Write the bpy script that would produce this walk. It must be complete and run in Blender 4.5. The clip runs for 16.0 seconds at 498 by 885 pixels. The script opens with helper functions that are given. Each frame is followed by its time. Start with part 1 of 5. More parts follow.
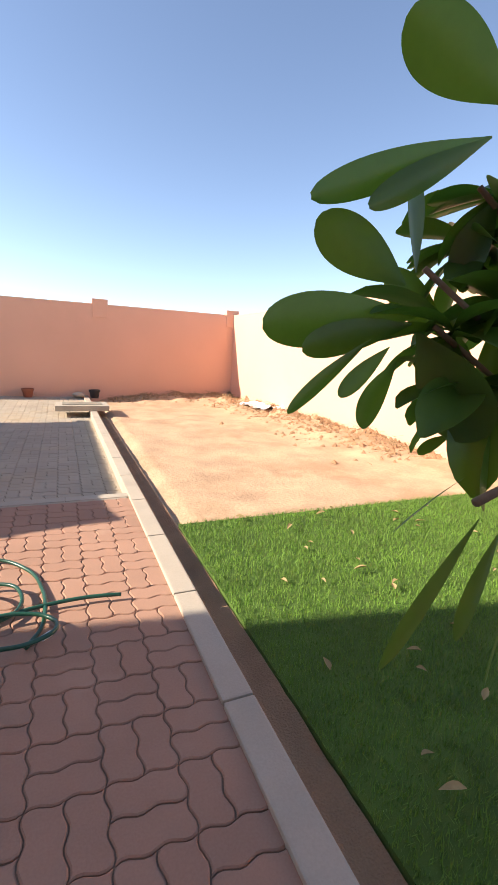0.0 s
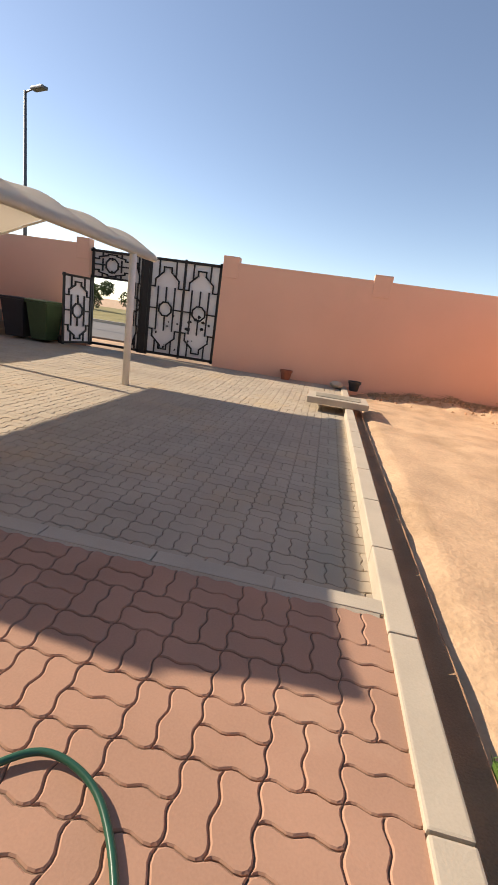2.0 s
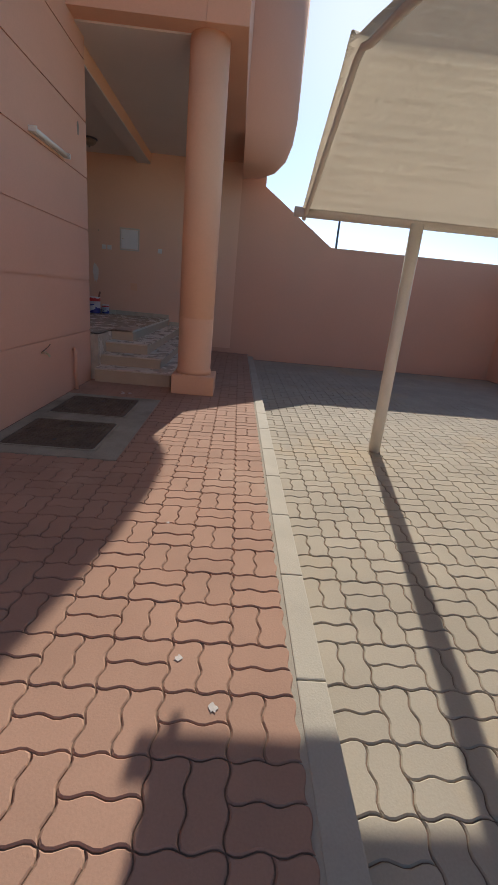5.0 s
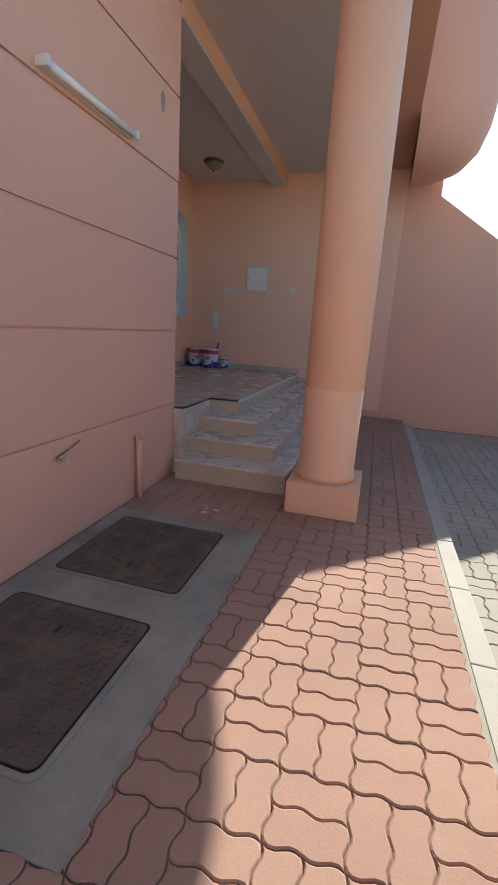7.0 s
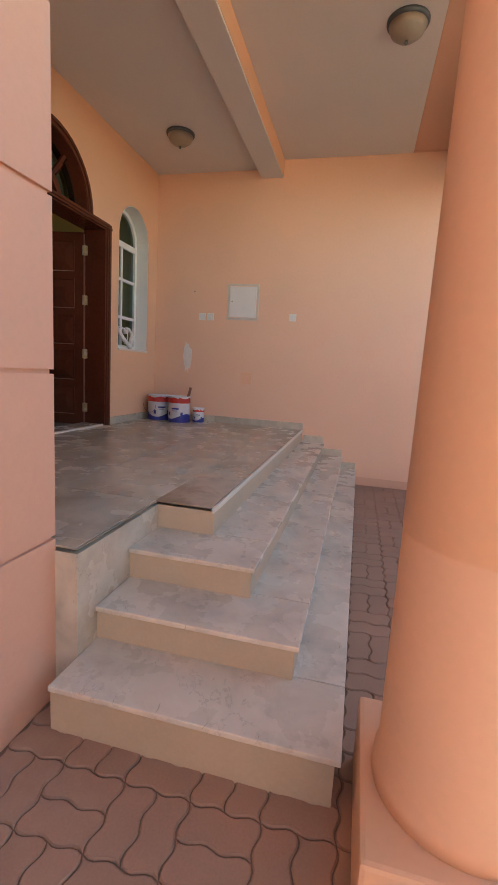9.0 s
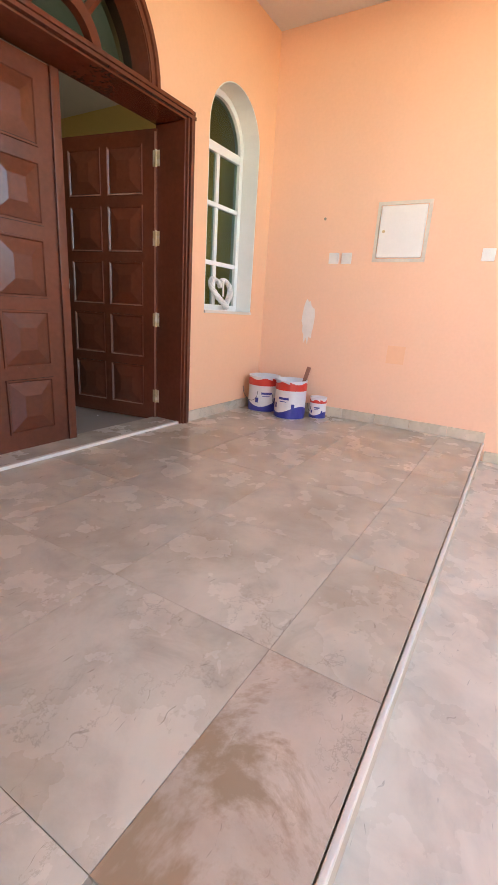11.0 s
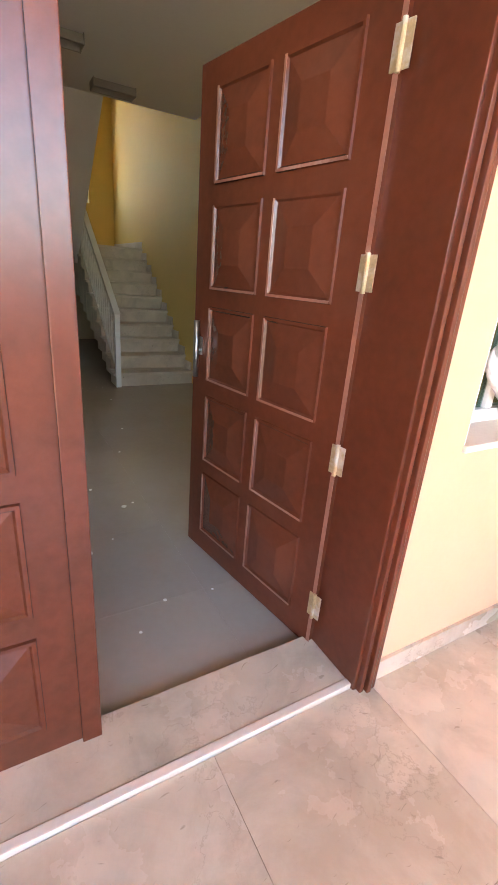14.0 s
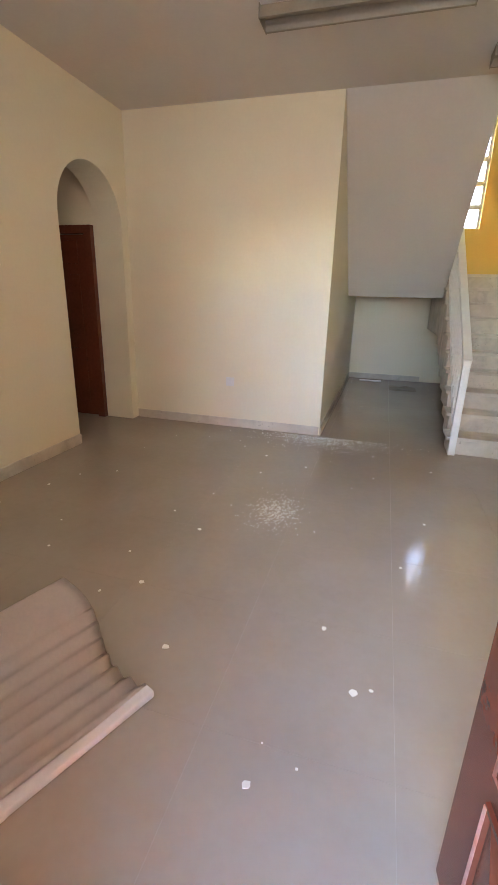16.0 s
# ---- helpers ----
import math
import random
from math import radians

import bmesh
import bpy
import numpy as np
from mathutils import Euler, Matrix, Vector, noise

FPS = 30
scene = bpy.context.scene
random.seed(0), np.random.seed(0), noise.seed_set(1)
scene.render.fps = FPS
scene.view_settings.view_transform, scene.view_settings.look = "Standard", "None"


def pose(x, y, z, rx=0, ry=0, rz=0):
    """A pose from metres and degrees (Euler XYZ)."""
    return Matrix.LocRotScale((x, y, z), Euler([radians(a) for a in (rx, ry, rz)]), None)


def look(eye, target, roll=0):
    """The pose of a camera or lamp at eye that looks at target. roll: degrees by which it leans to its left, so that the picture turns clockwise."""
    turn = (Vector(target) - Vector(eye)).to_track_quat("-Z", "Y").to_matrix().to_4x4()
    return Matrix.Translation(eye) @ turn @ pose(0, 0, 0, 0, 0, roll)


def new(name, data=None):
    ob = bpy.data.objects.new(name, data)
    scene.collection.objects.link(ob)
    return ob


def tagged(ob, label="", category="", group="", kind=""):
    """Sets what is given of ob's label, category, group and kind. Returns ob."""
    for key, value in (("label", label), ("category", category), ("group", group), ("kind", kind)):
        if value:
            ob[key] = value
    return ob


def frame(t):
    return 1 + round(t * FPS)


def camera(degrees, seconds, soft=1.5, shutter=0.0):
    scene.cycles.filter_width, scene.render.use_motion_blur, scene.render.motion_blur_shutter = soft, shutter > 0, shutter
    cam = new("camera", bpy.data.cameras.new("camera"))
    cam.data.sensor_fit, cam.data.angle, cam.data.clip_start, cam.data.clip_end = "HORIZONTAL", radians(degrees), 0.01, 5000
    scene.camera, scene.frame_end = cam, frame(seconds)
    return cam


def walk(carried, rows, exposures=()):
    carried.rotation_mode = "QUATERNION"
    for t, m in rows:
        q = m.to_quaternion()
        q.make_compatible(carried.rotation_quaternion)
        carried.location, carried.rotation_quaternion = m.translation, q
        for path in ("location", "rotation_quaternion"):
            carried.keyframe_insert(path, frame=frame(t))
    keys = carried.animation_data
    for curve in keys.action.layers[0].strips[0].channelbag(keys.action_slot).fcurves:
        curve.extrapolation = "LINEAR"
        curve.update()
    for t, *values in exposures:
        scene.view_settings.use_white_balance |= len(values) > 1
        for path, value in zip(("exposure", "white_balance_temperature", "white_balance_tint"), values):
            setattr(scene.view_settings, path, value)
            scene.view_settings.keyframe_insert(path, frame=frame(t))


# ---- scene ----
cam = camera(59.1, 16.0)
PATH = [
    (0, (0.143, -0.091, 1.321), (0.92, 1.71, 0.929), 2.8),
    (0.5, (0.185, 0.467, 1.293), (0.817, 2.321, 0.89), 4.7),
    (1, (0.134, 0.974, 1.295), (0.527, 2.886, 0.857), 5.9),
    (1.5, (0.176, 1.473, 1.243), (0.287, 3.413, 0.771), 7.0),
    (2, (0.182, 1.937, 1.247), (-0.087, 3.845, 0.709), 8.3),
    (2.5, (0.117, 2.358, 1.269), (-0.576, 4.146, 0.703), 7.1),
    (3, (-0.041, 2.781, 1.304), (-1.266, 4.231, 0.675), 6.8),
    (3.5, (-0.35, 3.102, 1.276), (-1.856, 4.272, 0.676), 6.9),
    (4, (-0.758, 3.341, 1.273), (-2.487, 4.143, 0.668), 6.9),
    (4.2, (-0.999, 3.383, 1.295), (-2.787, 4.017, 0.661), 8.9),
    (4.5, (-1.256, 3.467, 1.276), (-3.115, 3.841, 0.639), 9.0),
    (5, (-1.798, 3.508, 1.3), (-3.694, 3.607, 0.67), 5.5),
    (7.3, (-4.694, 3.165, 1.357), (-6.559, 2.611, 0.895), 3.3),
    (7.5, (-4.921, 3.088, 1.336), (-6.8, 2.539, 0.923), 3.1),
    (8, (-5.511, 2.92, 1.357), (-7.406, 2.388, 1.002), 4.2),
    (8.5, (-6.033, 2.74, 1.372), (-7.952, 2.278, 1.048), 3.6),
    (8.6, (-6.114, 2.715, 1.361), (-8.034, 2.257, 1.038), 3.4),
    (8.7, (-6.236, 2.691, 1.341), (-8.158, 2.238, 1.025), 3.5),
    (10.8, (-8.239, 2.09, 1.465), (-9.963, 1.218, 0.947), 3.2),
    (11, (-8.383, 2.047, 1.53), (-10.039, 1.079, 0.964), 3.7),
    (11.5, (-8.695, 1.868, 1.628), (-10.122, 0.606, 1.021), 5.7),
    (12, (-8.929, 1.691, 1.768), (-10.329, 0.414, 1.129), 6.0),
    (12.5, (-9.295, 1.44, 1.867), (-10.644, 0.127, 1.19), 5.9),
    (13, (-9.529, 1.2, 1.923), (-10.841, -0.149, 1.244), 5.4),
    (13.5, (-9.782, 0.898, 1.956), (-11.038, -0.495, 1.264), 4.0),
    (14, (-10.087, 0.603, 1.976), (-11.045, -1.007, 1.275), 4.6),
    (14.5, (-10.295, 0.32, 1.939), (-11.011, -1.409, 1.231), 4.9),
    (15, (-10.424, 0.029, 1.97), (-10.835, -1.794, 1.259), 3.2),
    (15.5, (-10.613, -0.259, 1.947), (-10.476, -2.125, 1.241), 0.7),
    (16, (-10.618, -0.515, 1.952), (-10.09, -2.337, 1.319), 1.5),
]
EXPOSURE = [(0, 1.4, 7400, 14), (1.0, 1.0, 7600, 14), (2.5, 0.9, 7900, 13), (3.0, 0.4, 7600, 11), (3.5, -0.25, 7500, 10), (4.0, -0.25, 7300, 10), (4.5, 0.05, 6800, 8), (5.0, 0.45, 6500, 7), (7.5, 1.55, 5900, 1), (8.5, 2.1, 7600, 7),
            (10.8, 3.7, 7900, 5), (12.0, 4.1, 8100, 9), (13.5, 4.4, 8300, 11), (14.0, 5.0, 7800, 11), (14.5, 5.65, 7200, 7), (15.0, 6.25, 6900, 9), (16.0, 6.55, 7000, 16)]
walk(cam, [(t, look(eye, target, roll)) for t, eye, target, roll in PATH], EXPOSURE)

# ---- light ----
SUN_AZ, SUN_EL = 169.4, 30.5   # direction towards the sun, degrees from +x and above the horizon
world = bpy.data.worlds.new("sky_world")
scene.world = world
world.use_nodes = True
wn = world.node_tree.nodes
sky = wn.new("ShaderNodeTexSky")
sky.sky_type = "NISHITA"
sky.sun_disc = False
sky.sun_elevation = radians(SUN_EL)
sky.sun_rotation = radians(90 - SUN_AZ)
sky.air_density, sky.dust_density, sky.ozone_density = 0.75, 0.2, 2.0
wn["Background"].inputs["Strength"].default_value = 0.115
world.node_tree.links.new(sky.outputs["Color"], wn["Background"].inputs["Color"])
sun = new("sun", bpy.data.lights.new("sun", "SUN"))
sun.data.energy, sun.data.angle, sun.data.color = 3.7, radians(0.5), (1.0, 0.94, 0.86)
sun_dir = Vector((math.cos(radians(SUN_EL)) * math.cos(radians(SUN_AZ)), math.cos(radians(SUN_EL)) * math.sin(radians(SUN_AZ)), math.sin(radians(SUN_EL))))
sun.matrix_world = look(sun_dir * 40, (0, 0, 0))


# daylight entering by the stair window, the fanlight and the arched window
for name, at, to, w, h, power in (("stair_window_light", (-11.4, -8.66, 3.9), (-11.2, -5.0, 2.6), 0.9, 1.6, 0.12), ("fanlight_light", (-10.18, -0.5, 3.02), (-10.0, -4.0, 2.6), 1.0, 0.4, 0.2), ("arched_window_light", (-11.70, -0.52, 2.3), (-11.3, -4.0, 2.3), 0.62, 1.4, 0.25)):
    lamp_data = bpy.data.lights.new(name, "AREA")
    lamp_data.shape, lamp_data.size, lamp_data.size_y, lamp_data.energy, lamp_data.color = "RECTANGLE", w, h, power, (0.95, 0.97, 1.0)
    new(name, lamp_data).matrix_world = look(at, to)

# ---- materials ----
def material(name, base, rough=0.8, metal=0.0, var=0.15, scale=3.0, fine=60.0, bump=0.2, dist=0.004, second=None, second_at=0.5, soft=0.15, per_object=0.0, spec=0.5):
    """Base colour varied at two scales, with optional stains of a second colour and a fine relief."""
    m = bpy.data.materials.new(name)
    m.use_nodes = True
    nt = m.node_tree
    n, l = nt.nodes, nt.links
    b = n["Principled BSDF"]
    b.inputs["Roughness"].default_value = rough
    b.inputs["Metallic"].default_value = metal
    b.inputs["Specular IOR Level"].default_value = spec
    co = n.new("ShaderNodeTexCoord")
    geo = n.new("ShaderNodeNewGeometry")
    big = n.new("ShaderNodeTexNoise")
    big.inputs["Scale"].default_value, big.inputs["Detail"].default_value = scale, 5
    l.new(geo.outputs["Position"], big.inputs["Vector"])
    small = n.new("ShaderNodeTexNoise")
    small.inputs["Scale"].default_value, small.inputs["Detail"].default_value = fine, 4
    l.new(geo.outputs["Position"], small.inputs["Vector"])
    mix = n.new("ShaderNodeMath")
    mix.operation = "MULTIPLY_ADD"
    l.new(big.outputs["Fac"], mix.inputs[0])
    mix.inputs[1].default_value = 0.65
    half = n.new("ShaderNodeMath")
    half.operation = "MULTIPLY"
    l.new(small.outputs["Fac"], half.inputs[0])
    half.inputs[1].default_value = 0.35
    l.new(half.outputs[0], mix.inputs[2])
    last = mix.outputs[0]
    if per_object:
        info = n.new("ShaderNodeObjectInfo")
        isl = n.new("ShaderNodeNewGeometry")
        both = n.new("ShaderNodeMath")
        both.operation = "ADD"
        l.new(info.outputs["Random"], both.inputs[0])
        l.new(isl.outputs["Random Per Island"], both.inputs[1])
        add = n.new("ShaderNodeMath")
        add.operation = "MULTIPLY_ADD"
        l.new(both.outputs[0], add.inputs[0])
        add.inputs[1].default_value = per_object
        l.new(last, add.inputs[2])
        sub = n.new("ShaderNodeMath")
        sub.operation = "SUBTRACT"
        l.new(add.outputs[0], sub.inputs[0])
        sub.inputs[1].default_value = per_object
        last = sub.outputs[0]
    ramp = n.new("ShaderNodeValToRGB")
    e = ramp.color_ramp.elements
    e[0].position, e[1].position = 0.28, 0.72
    e[0].color = (*[c * (1 - var) for c in base], 1)
    e[1].color = (*[min(1, c * (1 + var)) for c in base], 1)
    l.new(last, ramp.inputs["Fac"])
    colour = ramp.outputs["Color"]
    if second:
        st = n.new("ShaderNodeTexNoise")
        st.inputs["Scale"].default_value, st.inputs["Detail"].default_value, st.inputs["Roughness"].default_value = scale * 0.45, 7, 0.65
        l.new(geo.outputs["Position"], st.inputs["Vector"])
        r2 = n.new("ShaderNodeValToRGB")
        r2.color_ramp.elements[0].position, r2.color_ramp.elements[1].position = second_at, second_at + soft
        l.new(st.outputs["Fac"], r2.inputs["Fac"])
        mx = n.new("ShaderNodeMix")
        mx.data_type = "RGBA"
        l.new(r2.outputs["Color"], mx.inputs[0])
        l.new(colour, mx.inputs[6])
        mx.inputs[7].default_value = (*second, 1)
        colour = mx.outputs[2]
    l.new(colour, b.inputs["Base Color"])
    if bump:
        bp = n.new("ShaderNodeBump")
        bp.inputs["Strength"].default_value, bp.inputs["Distance"].default_value = bump, dist
        l.new(small.outputs["Fac"], bp.inputs["Height"])
        l.new(bp.outputs["Normal"], b.inputs["Normal"])
    return m


def marble(name, base, vein, rough=0.25, scale=1.6, stain=None, clasts=1.0):
    """Polished brecciated stone: clouds, pale clasts, hairline veins and short dark needles; each slab is cut from another spot."""
    m = bpy.data.materials.new(name)
    m.use_nodes = True
    n, l = m.node_tree.nodes, m.node_tree.links
    b = n["Principled BSDF"]
    geo = n.new("ShaderNodeNewGeometry")
    info = n.new("ShaderNodeObjectInfo")
    spot = n.new("ShaderNodeVectorMath")
    spot.operation = "MULTIPLY_ADD"
    l.new(info.outputs["Random"], spot.inputs[0])
    spot.inputs[1].default_value = (17.0, 31.0, 23.0)
    l.new(geo.outputs["Position"], spot.inputs[2])
    place = spot.outputs[0]

    def cloud(size, detail=5, rough_=0.55, distort=0.0, at=None):
        t = n.new("ShaderNodeTexNoise")
        t.inputs["Scale"].default_value, t.inputs["Detail"].default_value = size, detail
        t.inputs["Roughness"].default_value, t.inputs["Distortion"].default_value = rough_, distort
        l.new(at or place, t.inputs["Vector"])
        return t

    def ramp(src, stops):
        r = n.new("ShaderNodeValToRGB")
        e = r.color_ramp.elements
        while len(e) < len(stops):
            e.new(0.5)
        for k, (p, c) in enumerate(stops):
            e[k].position, e[k].color = p, (*([c] * 3 if isinstance(c, float) else c), 1)
        l.new(src, r.inputs["Fac"])
        return r.outputs["Color"]

    def blend(fac, under, over):
        x = n.new("ShaderNodeMix")
        x.data_type = "RGBA"
        l.new(fac, x.inputs[0])
        l.new(under, x.inputs[6])
        x.inputs[7].default_value = (*over, 1)
        return x.outputs[2]

    def times(a_, b_):
        x = n.new("ShaderNodeMath")
        x.operation = "MULTIPLY"
        l.new(a_, x.inputs[0])
        l.new(b_, x.inputs[1])
        return x.outputs[0]

    dark = tuple(c * 0.72 for c in base)
    col = ramp(cloud(scale * 2.4, 8, 0.62, 0.5).outputs["Fac"], [(0.30, dark), (0.52, base), (0.75, tuple(min(1, c * 1.14) for c in base))])
    # clasts
    warp = cloud(scale * 4.5, 2)
    push = n.new("ShaderNodeVectorMath")
    push.operation = "MULTIPLY_ADD"
    l.new(warp.outputs["Color"], push.inputs[0])
    push.inputs[1].default_value = (0.13, 0.13, 0.13)
    l.new(place, push.inputs[2])
    for size, share in ((3.6, 0.42), (8.0, 0.30)):
        v = n.new("ShaderNodeTexVoronoi")
        v.inputs["Scale"].default_value = size * scale / 1.6
        l.new(push.outputs[0], v.inputs["Vector"])
        edge = n.new("ShaderNodeTexVoronoi")
        edge.feature = "DISTANCE_TO_EDGE"
        edge.inputs["Scale"].default_value = size * scale / 1.6
        l.new(push.outputs[0], edge.inputs["Vector"])
        soft = times(ramp(v.outputs["Color"], [(0.55, 0.0), (0.80, share * clasts)]), ramp(edge.outputs["Distance"], [(0.0, 0.0), (0.22, 1.0)]))
        col = blend(soft, col, tuple(min(1, c * 1.26) for c in base))
    # brown drift
    col = blend(ramp(cloud(scale * 1.1, 8, 0.66, 0.3).outputs["Fac"], [(0.47, 0.0), (0.66, 0.85 * clasts)]), col, vein)
    # hairline veins, broken up
    ridge = cloud(scale * 1.6, 10, 0.66, 0.15)
    gate_ = cloud(scale * 1.5, 3)
    col = blend(times(ramp(ridge.outputs["Fac"], [(0.493, 0.0), (0.5, 1.0), (0.508, 0.0)]), ramp(gate_.outputs["Fac"], [(0.46, 0.0), (0.62, 0.5)])), col, tuple(c * 0.55 for c in vein))
    # needles
    turn = n.new("ShaderNodeMapping")
    turn.inputs["Rotation"].default_value = (0, 0, 0.7)
    turn.inputs["Scale"].default_value = (14.0, 95.0, 20.0)
    l.new(push.outputs[0], turn.inputs["Vector"])
    col = blend(ramp(cloud(1.0, 2, 0.5, 0.0, turn.outputs[0]).outputs["Fac"], [(0.70, 0.0), (0.75, 0.5)]), col, tuple(c * 0.5 for c in vein))
    if stain:
        col = blend(ramp(cloud(scale * 1.6, 9, 0.68, 0.6, geo.outputs["Position"]).outputs["Fac"], [(0.50, 0.0), (0.58, 0.8)]), col, stain)
    l.new(col, b.inputs["Base Color"])
    worn = ramp(cloud(scale * 3.0, 6).outputs["Fac"], [(0.3, rough * 0.85), (0.7, min(1.0, rough * 1.3))])
    l.new(worn, b.inputs["Roughness"])
    return m


def glass(name, tint=(0.75, 0.9, 0.82), rough=0.02):
    m = bpy.data.materials.new(name)
    m.use_nodes = True
    b = m.node_tree.nodes["Principled BSDF"]
    b.inputs["Base Color"].default_value = (*tint, 1)
    b.inputs["Transmission Weight"].default_value = 1.0
    b.inputs["Roughness"].default_value = rough
    b.inputs["IOR"].default_value = 1.3
    return m


PEACH = material("peach_paint", (0.76, 0.44, 0.31), 0.85, var=0.05, scale=0.8, fine=40, bump=0.12, second=(0.70, 0.40, 0.275), second_at=0.55, soft=0.25)
HOUSE = material("house_paint", (0.72, 0.40, 0.27), 0.8, var=0.05, scale=0.8, fine=50, bump=0.12, second=(0.66, 0.39, 0.27), second_at=0.55, soft=0.25)
PORCH = material("porch_paint", (0.82, 0.47, 0.285), 0.75, var=0.04, scale=0.9, fine=40, bump=0.1)
WHITE = material("ceiling_paint", (0.68, 0.62, 0.58), 0.85, var=0.05, scale=1.0, fine=40, bump=0.08)
CREAM = material("interior_paint", (0.80, 0.71, 0.54), 0.42, var=0.04, scale=0.8, fine=40, bump=0.08, second=(0.75, 0.66, 0.50), second_at=0.56, soft=0.2)
YELLOW = material("stair_paint", (0.67, 0.47, 0.145), 0.8, var=0.05, scale=1.0, fine=40, bump=0.08)
RED_PAVER = material("red_paver", (0.39, 0.23, 0.16), 0.88, var=0.14, scale=2.0, fine=120, bump=0.35, dist=0.002, second=(0.47, 0.31, 0.22), second_at=0.56, soft=0.18, per_object=0.10, spec=0.2)
GREY_PAVER = material("grey_paver", (0.41, 0.35, 0.27), 0.88, var=0.14, scale=1.6, fine=120, bump=0.35, dist=0.002, second=(0.46, 0.36, 0.24), second_at=0.52, soft=0.18, per_object=0.10, spec=0.2)
JOINT = material("joint_sand", (0.22, 0.14, 0.095), 0.95, var=0.2, scale=4, fine=200, bump=0.3)
STONE_JOINT = material("stone_joint", (0.36, 0.29, 0.22), 0.9, var=0.15, scale=4, fine=80, bump=0.1)
HALL_JOINT = material("hall_joint", (0.46, 0.40, 0.34), 0.6, var=0.12, scale=4, fine=80, bump=0.05)
HEM = material("torn_hem", (0.16, 0.10, 0.075), 0.9, var=0.3, scale=9, fine=80, bump=0.3)
KERB = material("kerb_concrete", (0.44, 0.385, 0.30), 0.85, var=0.12, scale=3, fine=120, bump=0.3, second=(0.36, 0.31, 0.25), second_at=0.55, soft=0.2)
CONCRETE = material("grey_concrete", (0.31, 0.28, 0.215), 0.85, var=0.2, scale=3, fine=100, bump=0.3, second=(0.18, 0.16, 0.12), second_at=0.48, soft=0.2)
SAND = material("sand", (0.52, 0.35, 0.215), 0.95, var=0.26, scale=2.2, fine=28, bump=0.5, dist=0.018, second=(0.40, 0.26, 0.15), second_at=0.50, soft=0.14)
SOIL = material("soil", (0.30, 0.18, 0.10), 0.95, var=0.25, scale=4, fine=120, bump=0.8, dist=0.01)
TURF = material("turf_base", (0.075, 0.15, 0.02), 0.9, var=0.3, scale=6, fine=300, bump=0.6, dist=0.01)
BLADE = material("turf_blade", (0.13, 0.26, 0.03), 0.7, var=0.35, scale=3, fine=300, bump=0)
FABRIC = material("shade_fabric", (0.70, 0.645, 0.56), 0.85, var=0.06, scale=1.5, fine=200, bump=0.15, dist=0.001)
STEEL = material("cream_steel", (0.68, 0.63, 0.56), 0.5, var=0.08, scale=3, fine=60, bump=0.05)
BLACK = material("black_iron", (0.012, 0.011, 0.011), 0.45, var=0.2, scale=5, fine=60, bump=0.1)
FROST = material("white_panel", (0.75, 0.74, 0.72), 0.5, var=0.06, scale=3, fine=60, bump=0.05)
WOOD = material("mahogany_door", (0.125, 0.032, 0.016), 0.26, var=0.25, scale=2.0, fine=30, bump=0.06, dist=0.002, second=(0.17, 0.05, 0.028), second_at=0.55, soft=0.2)
WOOD_EDGE = material("worn_wood_edge", (0.30, 0.12, 0.08), 0.5, var=0.25, scale=5, fine=60, bump=0.2, second=(0.5, 0.3, 0.24), second_at=0.56, soft=0.1)
BRASS = material("painted_brass", (0.55, 0.42, 0.24), 0.45, metal=0.5, var=0.3, scale=20, fine=120, bump=0.2, second=(0.65, 0.58, 0.48), second_at=0.5, soft=0.1)
MARBLE = marble("porch_marble", (0.57, 0.48, 0.37), (0.45, 0.355, 0.255), 0.24)
TREAD = marble("tread_marble", (0.66, 0.565, 0.46), (0.54, 0.44, 0.34), 0.26, 1.6, None, 0.35)
STAINED = marble("stained_marble", (0.55, 0.43, 0.33), (0.44, 0.33, 0.24), 0.34, 1.6, (0.32, 0.20, 0.11))
HALL = material("hall_tile", (0.38, 0.32, 0.265), 0.14, var=0.07, scale=2.0, fine=30, bump=0.02, dist=0.001, second=(0.41, 0.36, 0.305), second_at=0.5, soft=0.25)
STEPSTONE = marble("step_stone", (0.60, 0.52, 0.43), (0.52, 0.43, 0.34), 0.4)
NOSING = material("white_nosing", (0.70, 0.62, 0.52), 0.6, var=0.08, scale=5, fine=60, bump=0.05)
WIN_PAINT = material("white_frame", (0.78, 0.77, 0.72), 0.4, var=0.04, scale=5, fine=60, bump=0.03)
GLASS = glass("green_glass", (0.35, 0.5, 0.4))
RISER = material("tan_riser", (0.50, 0.385, 0.265), 0.5, var=0.1, scale=4, fine=60, bump=0.1, second=(0.48, 0.36, 0.25), second_at=0.55, soft=0.2)
CLEAR = glass("clear_glass", (0.9, 0.93, 0.92))
DARKIRON = material("cast_iron", (0.13, 0.092, 0.062), 0.8, var=0.35, scale=8, fine=100, bump=0.4, second=(0.20, 0.15, 0.10), second_at=0.5, soft=0.2)
PLASTIC_W = material("white_plastic", (0.75, 0.72, 0.68), 0.4, var=0.04, scale=6, fine=60, bump=0.02)


# ---- shape helpers ----
def mesh_of(bm, name):
    me = bpy.data.meshes.new(name)
    bmesh.ops.recalc_face_normals(bm, faces=bm.faces)
    bm.to_mesh(me)
    bm.free()
    return me


def part(name, bm, mat, parent=None, label="", smooth=False):
    me = mesh_of(bm, name)
    me.materials.append(mat)
    if smooth:
        for p in me.polygons:
            p.use_smooth = True
    ob = new(name, me)
    if parent:
        ob.parent = parent
    if label:
        ob["label"] = label
    return ob


